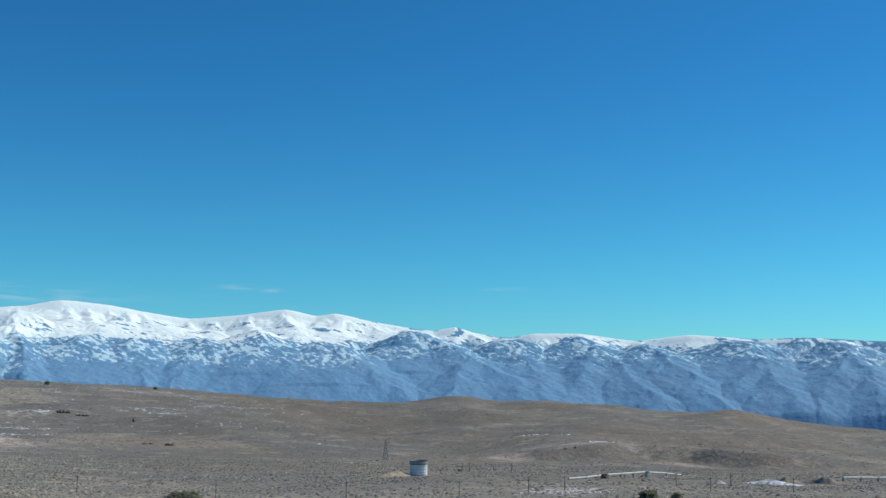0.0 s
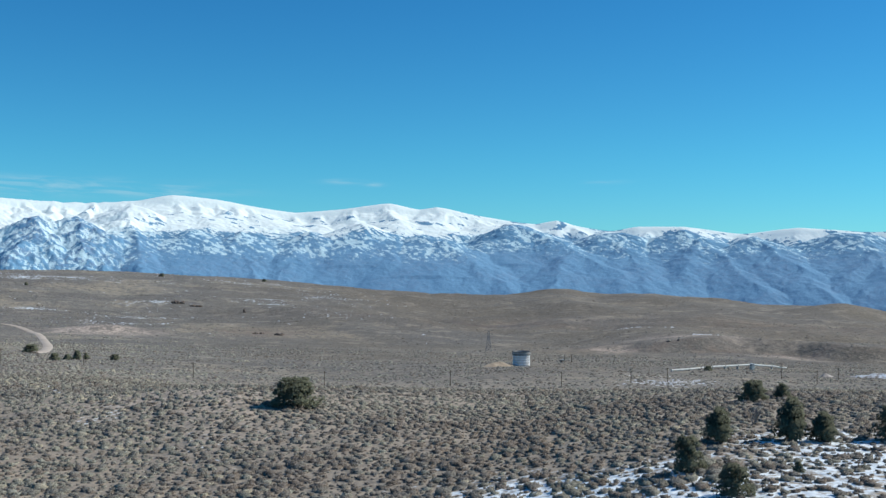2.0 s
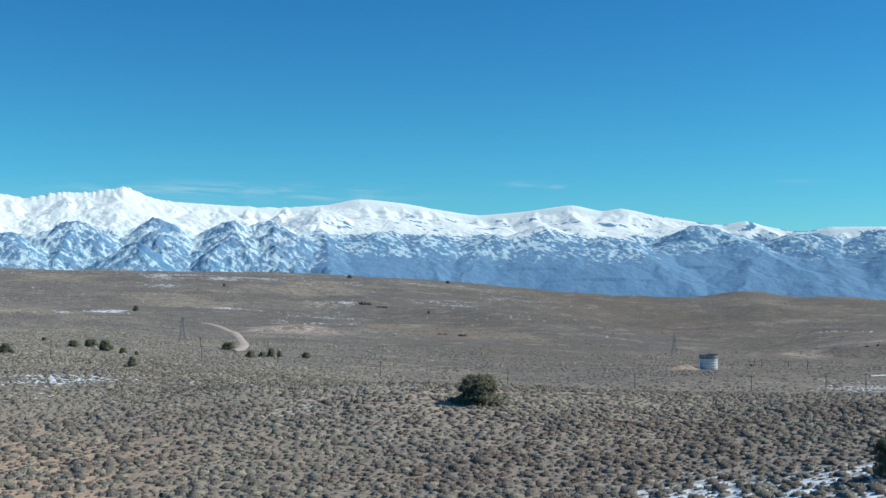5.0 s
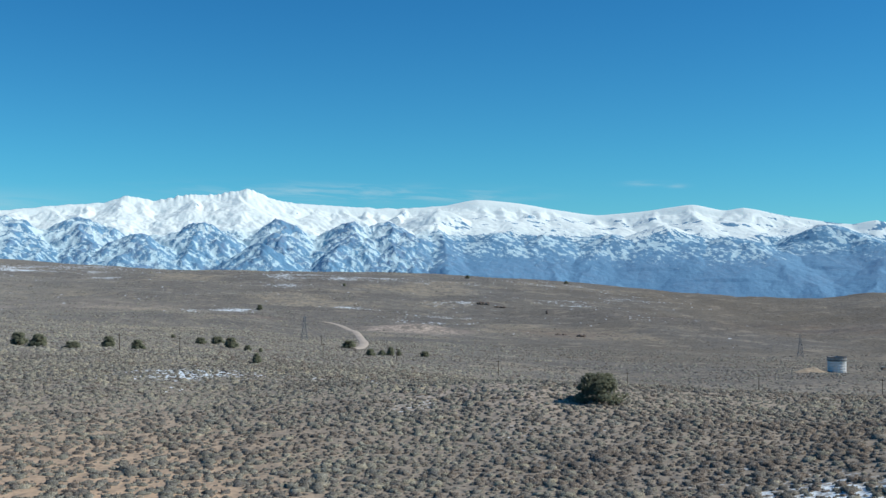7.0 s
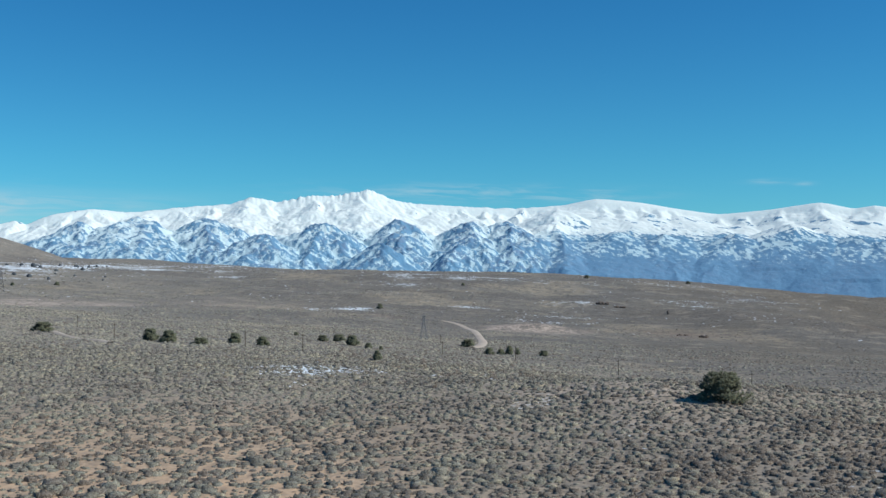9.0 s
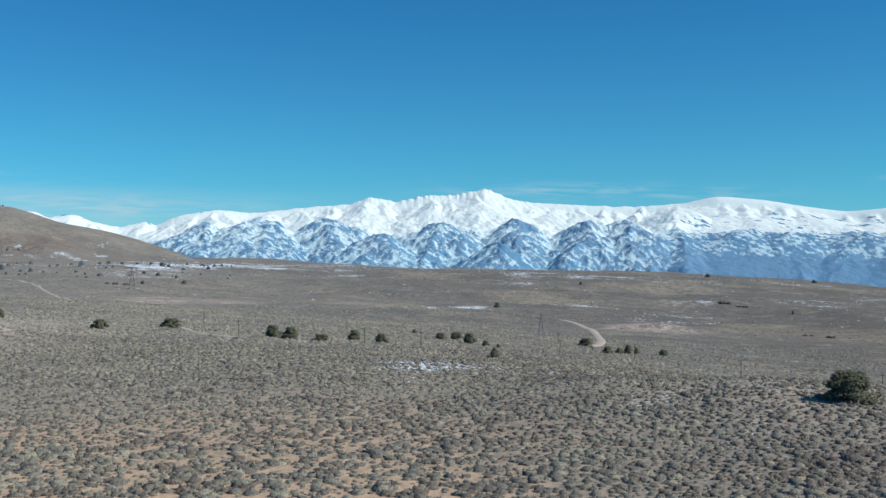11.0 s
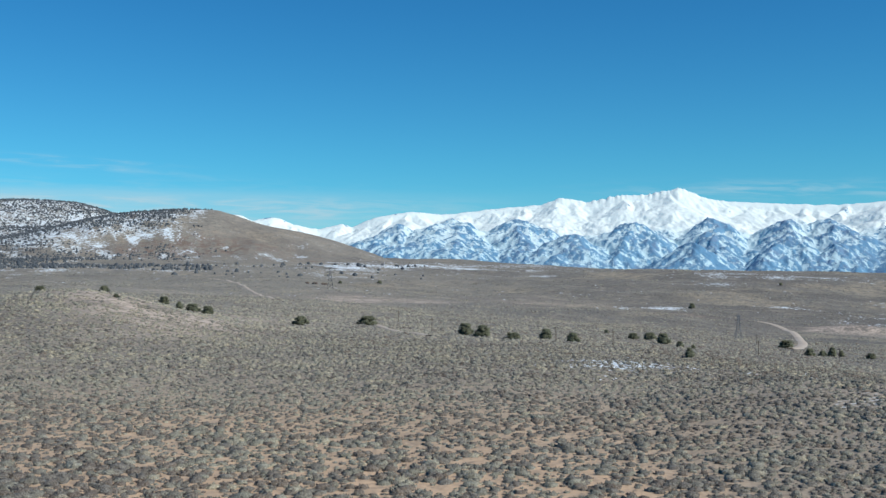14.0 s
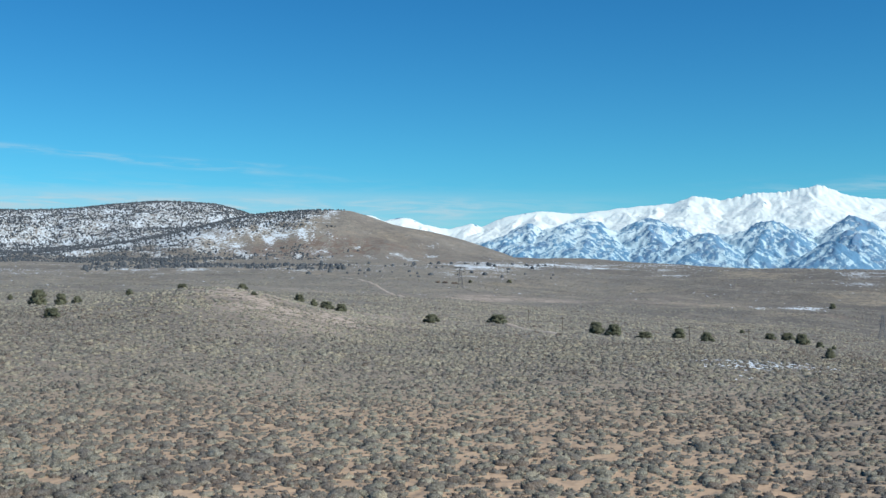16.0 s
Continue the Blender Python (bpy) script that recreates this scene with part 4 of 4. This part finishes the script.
def pine(seed, clumps, cone, gaps, size):
    root = new("pinyon_pine")
    rng = random.Random(seed)
    bm = bmesh.new()
    rod(bm, (0, 0, -0.06), (0.01, 0.0, 0.45), 0.055, 0.035)
    rod(bm, (0.01, 0, 0.45), (0.0, 0.01, 0.9), 0.035, 0.008)
    for k in range(7):
        a, h = k * 2.4 + rng.random(), 0.1 + 0.1 * k
        rod(bm, (0, 0, h), (0.36 * math.cos(a) * (1 - h * 0.6), 0.36 * math.sin(a) * (1 - h * 0.6), h + 0.13), 0.018, 0.005, 5)
    part("trunk", bm, BARK, root)
    crown = new("crown", crown_mesh(seed, clumps, cone, gaps, size))
    crown.parent = root
    return root


# plan place, crown width, height
NEAR_PINES = ((27.7, 140.7, 6.3, 4.2, 0, "broad dark-green pinyon pine alone on a scrub rise"),
              (77.4, 113.2, 3.6, 2.8, 0, "rounded dark-green pinyon pine among snow-flecked sage"), (82.9, 115.4, 2.3, 1.9, 1, "small conical pinyon pine beside a larger one"),
              (54.7, 85.5, 3.3, 3.2, 1, "conical dark-green pinyon pine on snowy ground"), (60.7, 83.3, 3.6, 4.0, 1, "tall open pinyon pine, grey-green, on snowy ground"),
              (62.8, 81.7, 3.0, 2.7, 1, "low dark pinyon pine on snowy ground"), (69.5, 79.9, 4.1, 3.6, 2, "wide ragged pinyon pine on snowy ground"),
              (45.6, 75.5, 2.5, 3.2, 2, "slim grey-green pinyon pine among old snow"), (43.8, 66.5, 2.5, 2.5, 2, "bushy pinyon pine standing in snow"), (52.3, 70.9, 1.0, 0.9, 1, "pinyon sapling in old snow"))
MID_PINES = ((-153.6, 361.5, 6.0, 3.5), (-107, 331, 4.5, 4.2), (-99.8, 325.2, 4.9, 3.9), (-89.3, 322.7, 4.1, 2.3), (-85.2, 347.6, 3.8, 3.6), (-74.3, 339.5, 4.0, 3.3), (-90, 478.7, 1.8, 1.8), (-70.3, 430.9, 4.1, 2.8),
             (-66.4, 446.9, 4.7, 3.3), (-56.1, 412.7, 4.7, 4.2), (-47.8, 393.7, 2.5, 2.5), (-31.3, 276.5, 2.5, 2.7), (-43.2, 392.7, 1.6, 1.7), (-15.3, 497.5, 6.4, 3.7), (-4.7, 423.1, 3.2, 3.0), (-0.4, 436.5, 2.7, 2.5),
             (3, 441.7, 3.1, 3.9), (6.4, 445.6, 2.4, 2.6), (17, 448.3, 3.3, 2.6), (246.1, 390.4, 2.9, 2.2), (-250.7, 240.9, 4.4, 5.2), (-229, 228, 3.0, 3.6))
MID_PINES_WEST = ((-234.6, 239.9, 2.4, 2.2), (-188.4, 184.7, 3.4, 2.4), (-230, 257, 2.2, 2.3), (-215, 263, 2.9, 1.7), (-201, 274, 2.7, 2.3), (-187, 284, 3.0, 3.0), (-183, 286, 2.2, 2.4), (-182, 292, 4.2, 2.9),
                  (-186, 307, 3.7, 2.9), (-335.1, 308.2, 2.0, 2.2), (-177, 246.5, 1.6, 1.1), (-159.4, 319.6, 4.5, 3.1), (108.5, 1410, 6.0, 4.5), (243, 1452, 6.0, 4.0), (-41.8, 1193, 3.6, 3.4), (-102, 920, 4.2, 4.8),
                  (-413, 1003, 4.2, 3.4), (-440, 969, 3.4, 3.0))


def plant():
    near = [pine(5, 4200, False, 0.2, 0.022), pine(6, 3400, True, 0.25, 0.023), pine(9, 3000, False, 0.5, 0.023)]
    far = [pine(11, 900, False, 0.1, 0.052), pine(12, 760, True, 0.2, 0.052), pine(15, 760, False, 0.35, 0.054)]
    rng = random.Random(4)
    used = set()
    rows = [(x, y, w, h, near[k], label) for x, y, w, h, k, label in NEAR_PINES]
    for x, y, w, h in MID_PINES + MID_PINES_WEST:
        k = 1 if h > 1.05 * w and w < 3 else rng.choice((0, 0, 2))
        label = "dark-green conical juniper on the scrub plain" if k == 1 else ("squat dark-green juniper on the scrub plain" if h < 0.72 * w else "rounded dark-green juniper on the scrub plain")
        rows.append((x, y, w * 1.18, h, far[k], label))
    for x, y, w, h, model, label in rows:
        m = pose(x, y, float(ground_z(x, y)) - 0.03, 0, 0, rng.uniform(0, 360))
        if model in used:
            ob = copy_thing(model, m)
        else:
            ob = model
            ob.matrix_world = m
            used.add(model)
        ob.scale = (w, w, h)
        tagged(ob, label, "tree", group="pinyons by the snow" if y < 120 else "junipers on the plain")


plant()


def dead_shrub(x, y):
    root = thing("dead_shrub", x, y, label="leafless grey shrub with fine bare twigs", category="shrub")
    rng = random.Random(8)
    for _ in range(9):
        a, lean = rng.uniform(0, 6.28), rng.uniform(0.15, 0.8)
        bm = bmesh.new()
        p = Vector((0.1 * math.cos(a), 0.1 * math.sin(a), -0.1))
        q = p + Vector((lean * math.cos(a), lean * math.sin(a), rng.uniform(1.0, 1.5)))
        rod(bm, p, q, 0.045, 0.025, 6)
        for _k in range(7):
            f = rng.uniform(0.35, 1.0)
            s = p.lerp(q, f)
            e = s + Vector((rng.uniform(-0.45, 0.45), rng.uniform(-0.45, 0.45), rng.uniform(0.3, 0.7)))
            rod(bm, s, e, 0.022, 0.008, 5)
            rod(bm, s.lerp(e, 0.5), s.lerp(e, 0.5) + Vector((rng.uniform(-0.3, 0.3), rng.uniform(-0.3, 0.3), 0.3)), 0.014, 0.006, 4)
        part("branch", bm, DEADWOOD, root)


dead_shrub(64.2, 94.0)


# ---------- far woods ----------
def build_woods():
    rng = np.random.default_rng(23)
    spots = []
    # belt at the hill's foot: dense part, thinning part
    for n, a0, a1, d0, d1 in ((1500, -52, -37.5, 1540, 1720), (520, -44, -31, 1230, 1400), (80, -33, -20, 1150, 1500)):
        az, d = rng.uniform(a0, a1, n), rng.uniform(d0, d1, n)
        spots.append((az, d))
    az, d = rng.uniform(-52, -29, 36000), rng.uniform(1560, 2480, 36000)
    x, y = d * np.sin(np.radians(az)), d * np.cos(np.radians(az))
    want = 0.26 + 1.0 * fbm(x / 110, y / 110, 3, 29) + 0.12 * smooth(1750, 1900, d) * (az < -31) + 0.10 * smooth(2240, 2300, d) - 0.5 * np.exp(-((az + 42.5) / 4) ** 2 - ((d - 2210) / 28) ** 2) - 0.7 * smooth(-33.5, -29.8, az) + 0.16 * smooth(1660, 1740, d) * (1 - smooth(-33, -31, az)) + 0.55 * smooth(1770, 1840, d) * (1 - smooth(-31.2, -30.1, az)) - 0.25 * np.exp(-((az + 37) / 2) ** 2 - ((d - 1700) / 70) ** 2)
    k = rng.uniform(0, 1, len(az)) < want
    spots.append((az[k], d[k]))
    az, d = (np.concatenate(c) for c in zip(*spots))
    x, y = d * np.sin(np.radians(az)), d * np.cos(np.radians(az))
    r = (0.8 + 1.3 * rng.uniform(0, 1, len(x)) ** 1.5) * np.where(d < 1500, 1.35, 1.0)
    v, f = domes(rng, x, y, ground_z(x, y), r, r * rng.uniform(1.1, 1.7, len(x)), 4, 2, 0.22)
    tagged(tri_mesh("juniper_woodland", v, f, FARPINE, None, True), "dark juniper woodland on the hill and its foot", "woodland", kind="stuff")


build_woods()


# ---------- poles and towers ----------
def utility_pole(x, y, h, turn):
    root = thing("utility_pole", x, y, None, turn, label="weathered wooden utility pole with a short crossarm", category="utility pole", group="poles of the power line")
    bm = bmesh.new()
    rod(bm, (0, 0, -0.5), (0.02, 0, h), 0.12, 0.08, 10)
    part("pole", bm, POLEWOOD, root)
    bm = bmesh.new()
    block(bm, (0, 0.12, h - 0.45), (1.5, 0.1, 0.12))
    part("crossarm", bm, POLEWOOD, root)
    for k in (-0.65, 0.65):
        bm = bmesh.new()
        rod(bm, (k, 0.12, h - 0.39), (k, 0.12, h - 0.22), 0.05, 0.03, 8)
        part("insulator", bm, STEEL, root)
    return root


first_pole = utility_pole(-19.8, 366.9, 4.8, -8)
for x, y, turn in ((4.7, 376, -6), (35.5, 338, -12), (72, 322, -14), (110.4, 318.8, -18), (141.8, 306.2, -20), (172, 318.4, -24), (193.7, 332.7, -24), (247.9, 344.3, -28), (242.9, 317.4, -30), (264.3, 333.4, -30), (268.1, 304.6, -34),
                   (-55.4, 304.4, 8), (-76.2, 323.9, 10), (-121.5, 339.6, 16), (-163.8, 417.4, 20), (-27.6, 498.7, 0)):
    copy_thing(first_pole, pose(x, y, float(ground_z(x, y)), 0, 0, turn))


def lattice_tower(x, y, h, turn, arms, bar=0.0048, steel=TOWERSTEEL):
    root = thing("lattice_tower", x, y, None, turn, label="grey steel lattice power-line tower standing in the scrub", category="transmission tower", group="transmission towers")
    base, neck, t = h * 0.13, h * 0.035, h * bar
    lev = [0, 0.2, 0.38, 0.53, 0.66, 0.78, 0.9]
    half = lambda q: base + (neck - base) * min(q / 0.7, 1.0)
    for sx, sy in ((1, 1), (1, -1), (-1, 1), (-1, -1)):
        bm = bmesh.new()
        rod(bm, (sx * base, sy * base, -0.4), (sx * neck, sy * neck, h * 0.7), t * 1.5, t, 6)
        rod(bm, (sx * neck, sy * neck, h * 0.7), (sx * neck, sy * neck, h * 0.92), t, t, 6)
        part("leg", bm, steel, root)
    for q0, q1 in zip(lev, lev[1:]):
        bm = bmesh.new()
        a, b = half(q0), half(q1)
        for (x0, y0), (x1, y1) in (((1, 1), (-1, 1)), ((-1, 1), (-1, -1)), ((-1, -1), (1, -1)), ((1, -1), (1, 1))):
            rod(bm, (x0 * a, y0 * a, q0 * h), (x1 * b, y1 * b, q1 * h), t * 0.8, None, 5)
            rod(bm, (x1 * a, y1 * a, q0 * h), (x0 * b, y0 * b, q1 * h), t * 0.8, None, 5)
            rod(bm, (x0 * b, y0 * b, q1 * h), (x1 * b, y1 * b, q1 * h), t * 0.8, None, 5)
        part("bracing", bm, steel, root)
    for q, w in arms:
        for s in (-1, 1):
            bm = bmesh.new()
            rod(bm, (s * neck, 0, q * h + 0.03 * h), (s * w * h, 0, q * h), t, None, 5)
            rod(bm, (s * neck, 0, q * h - 0.01 * h), (s * w * h, 0, q * h), t, None, 5)
            part("crossarm", bm, steel, root)
    bm = bmesh.new()
    rod(bm, (0, 0, h * 0.88), (0, 0, h), t * 1.2, t * 0.6, 6)
    part("peak", bm, steel, root)
    return root


lattice_tower(-38.5, 542.9, 13.2, 20, ((0.62, 0.14), (0.76, 0.18), (0.88, 0.13)))
lattice_tower(-394.3, 847.8, 19.4, 25, ((0.90, 0.26), (0.72, 0.20)), 0.0078, RUSTSTEEL)
lattice_tower(241.8, 627.1, 14.0, -20, ((0.92, 0.20), (0.76, 0.22)))


# ---------- the water tank and its yard ----------
def water_tank(x, y):
    root = thing("water_tank", x, y, float(ground_z(x, y)) - 0.25, 20, label="round pale steel water tank, open-topped, with dark streaked collar", category="water tank")
    bm = bmesh.new()
    prof = [(3.52, 0.0), (3.55, 0.1), (3.5, 0.2)]
    for k in range(1, 5):
        prof += [(3.5, k * 1.05 - 0.05), (3.56, k * 1.05), (3.5, k * 1.05 + 0.05)]
    lathe(bm, prof + [(3.5, 4.75)])
    part("shell", bm, TANKMETAL, root, "pale weathered steel shell plates")
    bm = bmesh.new()
    lathe(bm, [(3.5, 4.72), (3.68, 4.78), (3.70, 4.95), (3.66, 5.02), (3.66, 6.1), (3.74, 6.2), (3.74, 6.38), (3.5, 6.38), (3.42, 6.2), (3.42, 4.9), (3.3, 4.85)])
    part("collar", bm, TANKCOLLAR, root, "weathered grey overhanging collar")
    bm = bmesh.new()
    lathe(bm, [(3.745, 6.22), (3.78, 6.24), (3.78, 6.40), (3.48, 6.42), (3.46, 6.25)])
    part("rim", bm, TANKDARK, root, "dark rusted rim")
    bm = bmesh.new()
    lathe(bm, [(3.69, 5.02), (3.685, 5.3)])
    part("stain_band", bm, TANKDARK, root, "dark seam under the collar")
    bm = bmesh.new()
    bmesh.ops.create_circle(bm, cap_ends=True, segments=40, radius=3.45, matrix=Matrix.Translation((0, 0, 5.2)))
    part("water", bm, TANKDARK, root, "dark water surface")
    bm = bmesh.new()
    for s in (-0.25, 0.25):
        rod(bm, (s, -3.9, 0.1), (s, -3.9, 6.7), 0.04)
    for k in range(16):
        rod(bm, (-0.25, -3.9, 0.4 + 0.4 * k), (0.25, -3.9, 0.4 + 0.4 * k), 0.025, None, 5)
    part("ladder", bm, STEEL, root)


water_tank(175.2, 417.2)


def heap(name, x, y, w, l, h, turn, mat, seed, label, category):
    """A lumpy mound of earth, stone or snow, sunk into the slope."""
    bm = bmesh.new()
    rng = random.Random(seed)
    rings, segs = 18, 48
    rows = []
    for q in range(rings + 1):
        t = q / rings
        row = []
        for k in range(segs):
            a = 6.28319 * k / segs
            lump = 1 + 0.22 * noise.noise((math.cos(a) * 1.6 + seed, math.sin(a) * 1.6, t * 2))
            px, py = 0.5 * w * t * lump * math.cos(a), 0.5 * l * t * lump * math.sin(a)
            pz = h * (0.5 + 0.5 * math.cos(math.pi * t)) * (1 + 0.5 * noise.noise((px * 0.35, py * 0.35, seed))) + 0.12 * h * noise.noise((px * 0.9, py * 0.9, seed + 3)) * (1 - t) + 0.05 * h * noise.noise((px * 2.6, py * 2.6, seed + 5)) * (1 - t) - 0.5 * t
            row.append(bm.verts.new((px, py, pz)))
        rows.append(row)
    for lo, hi in zip(rows[1:], rows[2:]):
        for k in range(segs):
            bm.faces.new((lo[k], hi[k], hi[(k + 1) % segs], lo[(k + 1) % segs]))
    bm.faces.new(rows[1])
    for r in rows[0]:
        bm.verts.remove(r)
    me = bpy.data.meshes.new(name)
    bm.normal_update()
    bm.to_mesh(me)
    bm.free()
    me.materials.append(mat)
    for p in me.polygons:
        p.use_smooth = True
    ob = new(name, me)
    ob.matrix_world = pose(x, y, float(ground_z(x, y)), 0, 0, turn)
    return tagged(ob, label, category)


heap("spoil_heap", 164, 415, 25, 9, 1.7, 12, OCHRE, 3, "ochre spoil heap against the water tank", "earth mound")
heap("gravel_heap", 273.5, 352, 8.5, 6, 1.4, 0, GRAVEL, 4, "pale grey gravel heap on the flat", "gravel heap")
heap("snow_bank", 290.5, 343, 27, 12, 1.5, -38, SNOWBANK, 5, "long bank of old bluish snow with earth showing", "snow bank")
heap("earth_bank", 327, 353, 24, 9, 2.5, -42, EARTH, 6, "dark earth bank beside the snow bank", "earth mound")
heap("earth_bank", 312, 358, 15, 9, 1.9, -40, EARTH, 7, "brown earth bank behind the snow bank", "earth mound")


def trough_yard():
    box = thing("pump_box", 207.5, 447, None, 10, label="small rust-brown pump box near the water tank", category="box")
    bm = bmesh.new()
    block(bm, (0, 0, 0.6), (1.6, 1.4, 1.3))
    bmesh.ops.bevel(bm, geom=bm.edges[:], offset=0.06, segments=2, affect="EDGES")
    part("body", bm, EARTH, box, "rust-brown pump housing")
    bm = bmesh.new()
    block(bm, (0, 0, 1.31), (1.8, 1.6, 0.1))
    part("lid", bm, STEEL, box)
    for x, y, h in ((209.5, 449, 3.6), (212.6, 448.5, 3.2), (224, 447, 2.6), (232.5, 446, 3.2)):
        p = thing("post", x, y, None, label="tall dark wooden post by the pump box", category="post", group="yard posts")
        bm = bmesh.new()
        rod(bm, (0, 0, -0.4), (0.03, 0, h), 0.16, 0.12, 9)
        part("shaft", bm, POLEWOOD, p)
        bm = bmesh.new()
        rod(bm, (0.03, 0, h), (0.03, 0, h + 0.06), 0.17, 0.13, 9)
        part("cap", bm, STEEL, p)


trough_yard()


def pipeline(points, lift, label):
    """A raised pipe in welded lengths on concrete saddles."""
    root = thing("pipeline", points[0][0], points[0][1], label=label, category="pipeline")
    o = root.matrix_world.translation
    pts = [Vector((x, y, float(ground_z(x, y)) + up + 0.5)) - o for (x, y), up in zip(points, lift)]
    for a, b in zip(pts, pts[1:]):
        n = max(1, round((b - a).length / 9))
        for k in range(n):
            p, q = a.lerp(b, k / n), a.lerp(b, (k + 1) / n)
            bm = bmesh.new()
            rod(bm, p, q, 0.38, None, 18)
            part("pipe_length", bm, PIPEPAINT, root)
            bm = bmesh.new()
            rod(bm, q - (q - p).normalized() * 0.12, q + (q - p).normalized() * 0.12, 0.44, None, 18)
            part("joint_collar", bm, TANKDARK, root)
            g = float(ground_z(p.x + o.x, p.y + o.y)) - o.z
            bm = bmesh.new()
            block(bm, (p.x, p.y, (p.z - 0.32 + g - 0.3) / 2), (0.6, 1.0, max(0.3, p.z - 0.32 - g + 0.3)), math.degrees(math.atan2(q.y - p.y, q.x - p.x)))
            part("saddle", bm, CONCRETE, root)
    return root


pipeline([(227.5, 387.5), (238, 391.5), (252, 397), (278, 408)], (0.0, 0.2, 0.6, 1.5), "pale grey-green steel pipeline on low concrete saddles")
pipeline([(279.5, 408.6), (292, 412.5), (303, 417)], (1.5, 1.0, 0.2), "pale grey-green steel pipeline running from a valve box")
pipeline([(354, 371), (385, 372), (430, 374)], (1.2, 1.2, 1.2), "pale grey-green pipeline raised on concrete piers")
valve = thing("valve_box", 278.7, 407.6, label="small pale concrete valve box on the pipeline", category="valve box")
vb = bmesh.new()
block(vb, (0, 0, 1.1), (1.3, 1.7, 2.6))
bmesh.ops.bevel(vb, geom=vb.edges[:], offset=0.08, segments=2, affect="EDGES")
part("body", vb, PIPEPAINT, valve)
vb = bmesh.new()
block(vb, (0, 0, 2.46), (1.5, 1.9, 0.14))
part("lid", vb, PIPEPAINT, valve)


# ---------- dirt roads ----------
def road(name, points, width, label):
    pts = [Vector(p) for p in points]
    line = []
    for i in range(len(pts) - 1):
        p0, p1, p2, p3 = pts[max(i - 1, 0)], pts[i], pts[i + 1], pts[min(i + 2, len(pts) - 1)]
        n = max(3, int((p2 - p1).length / 3))
        for k in range(n):
            t = k / n
            line.append(0.5 * ((2 * p1) + (p2 - p0) * t + (2 * p0 - 5 * p1 + 4 * p2 - p3) * t * t + (3 * p1 - p0 - 3 * p2 + p3) * t ** 3))
    line.append(pts[-1])
    v = []
    for i, p in enumerate(line):
        d = (line[min(i + 1, len(line) - 1)] - line[max(i - 1, 0)]).normalized()
        s = Vector((d.y, -d.x)) * (width * 0.5)
        mid = float(ground_z(p.x, p.y))
        for q in (-1, -0.5, 0, 0.5, 1):
            e = p + s * q * (1 + 0.12 * noise.noise((i * 0.13, q * 3, 0)))
            v.append((e.x, e.y, max(mid, float(ground_z(e.x, e.y))) + (0.35 if abs(q) < 1 else -0.15)))
    ob = tri_mesh(name, np.array(v), grid_faces(len(line), 5), DIRTROAD, None, True)
    return tagged(ob, label, "road", kind="structure")


road("dirt_road", ROAD, 5.2, "pale graded dirt road curving through scrub")
road("dirt_track", TRACK, 3.2, "narrow pale dirt track over the plain")
road("dirt_track", SCAR, 2.8, "short sandy track scar between sagebrush")


# ---------- rocks ----------
def outcrop(x, y, w, h, n, seed, label):
    root = thing("rock_outcrop", x, y, label=label, category="rock")
    rng = random.Random(seed)
    for _ in range(n):
        bm = bmesh.new()
        bmesh.ops.create_icosphere(bm, subdivisions=2, radius=1.0)
        s = rng.uniform(0.5, 1.0)
        cx = rng.uniform(-0.5, 0.5) * w
        for q in bm.verts:
            k = 1 + 0.45 * noise.noise(q.co * 1.3 + Vector((seed, cx, 0)))
            q.co = Vector((q.co.x * s * w / n * 1.1 * k + cx, q.co.y * s * 2.0 * k, q.co.z * s * h * 0.6 * k + h * 0.2))
        g = float(ground_z(x + cx, y)) - root.matrix_world.translation.z
        bmesh.ops.translate(bm, verts=bm.verts, vec=(0, 0, g))
        part("boulder", bm, ROCK, root)


ROCK = plain_material("dark_basalt", (0.12, 0.092, 0.076), (0.20, 0.16, 0.13), 0.6)
outcrop(98.2, 1072.8, 12, 3.6, 5, 1, "dark brown basalt outcrop on the far slope")
outcrop(112.3, 1060.5, 9, 2.2, 4, 2, "low dark basalt ledge on the far slope")
outcrop(151.1, 1013.2, 3.2, 6.2, 2, 3, "upright dark rock stub on the far slope")
outcrop(131.3, 809, 8, 2.2, 5, 4, "broken dark rock ledge above the flat")
outcrop(141, 790, 9, 2.2, 5, 5, "broken dark rock ledge above the flat")
outcrop(-427.8, 879, 14, 2.6, 6, 6, "dark rubble ridge below the power line")
outcrop(-414, 883, 8, 3.0, 4, 7, "dark rubble ridge below the power line")
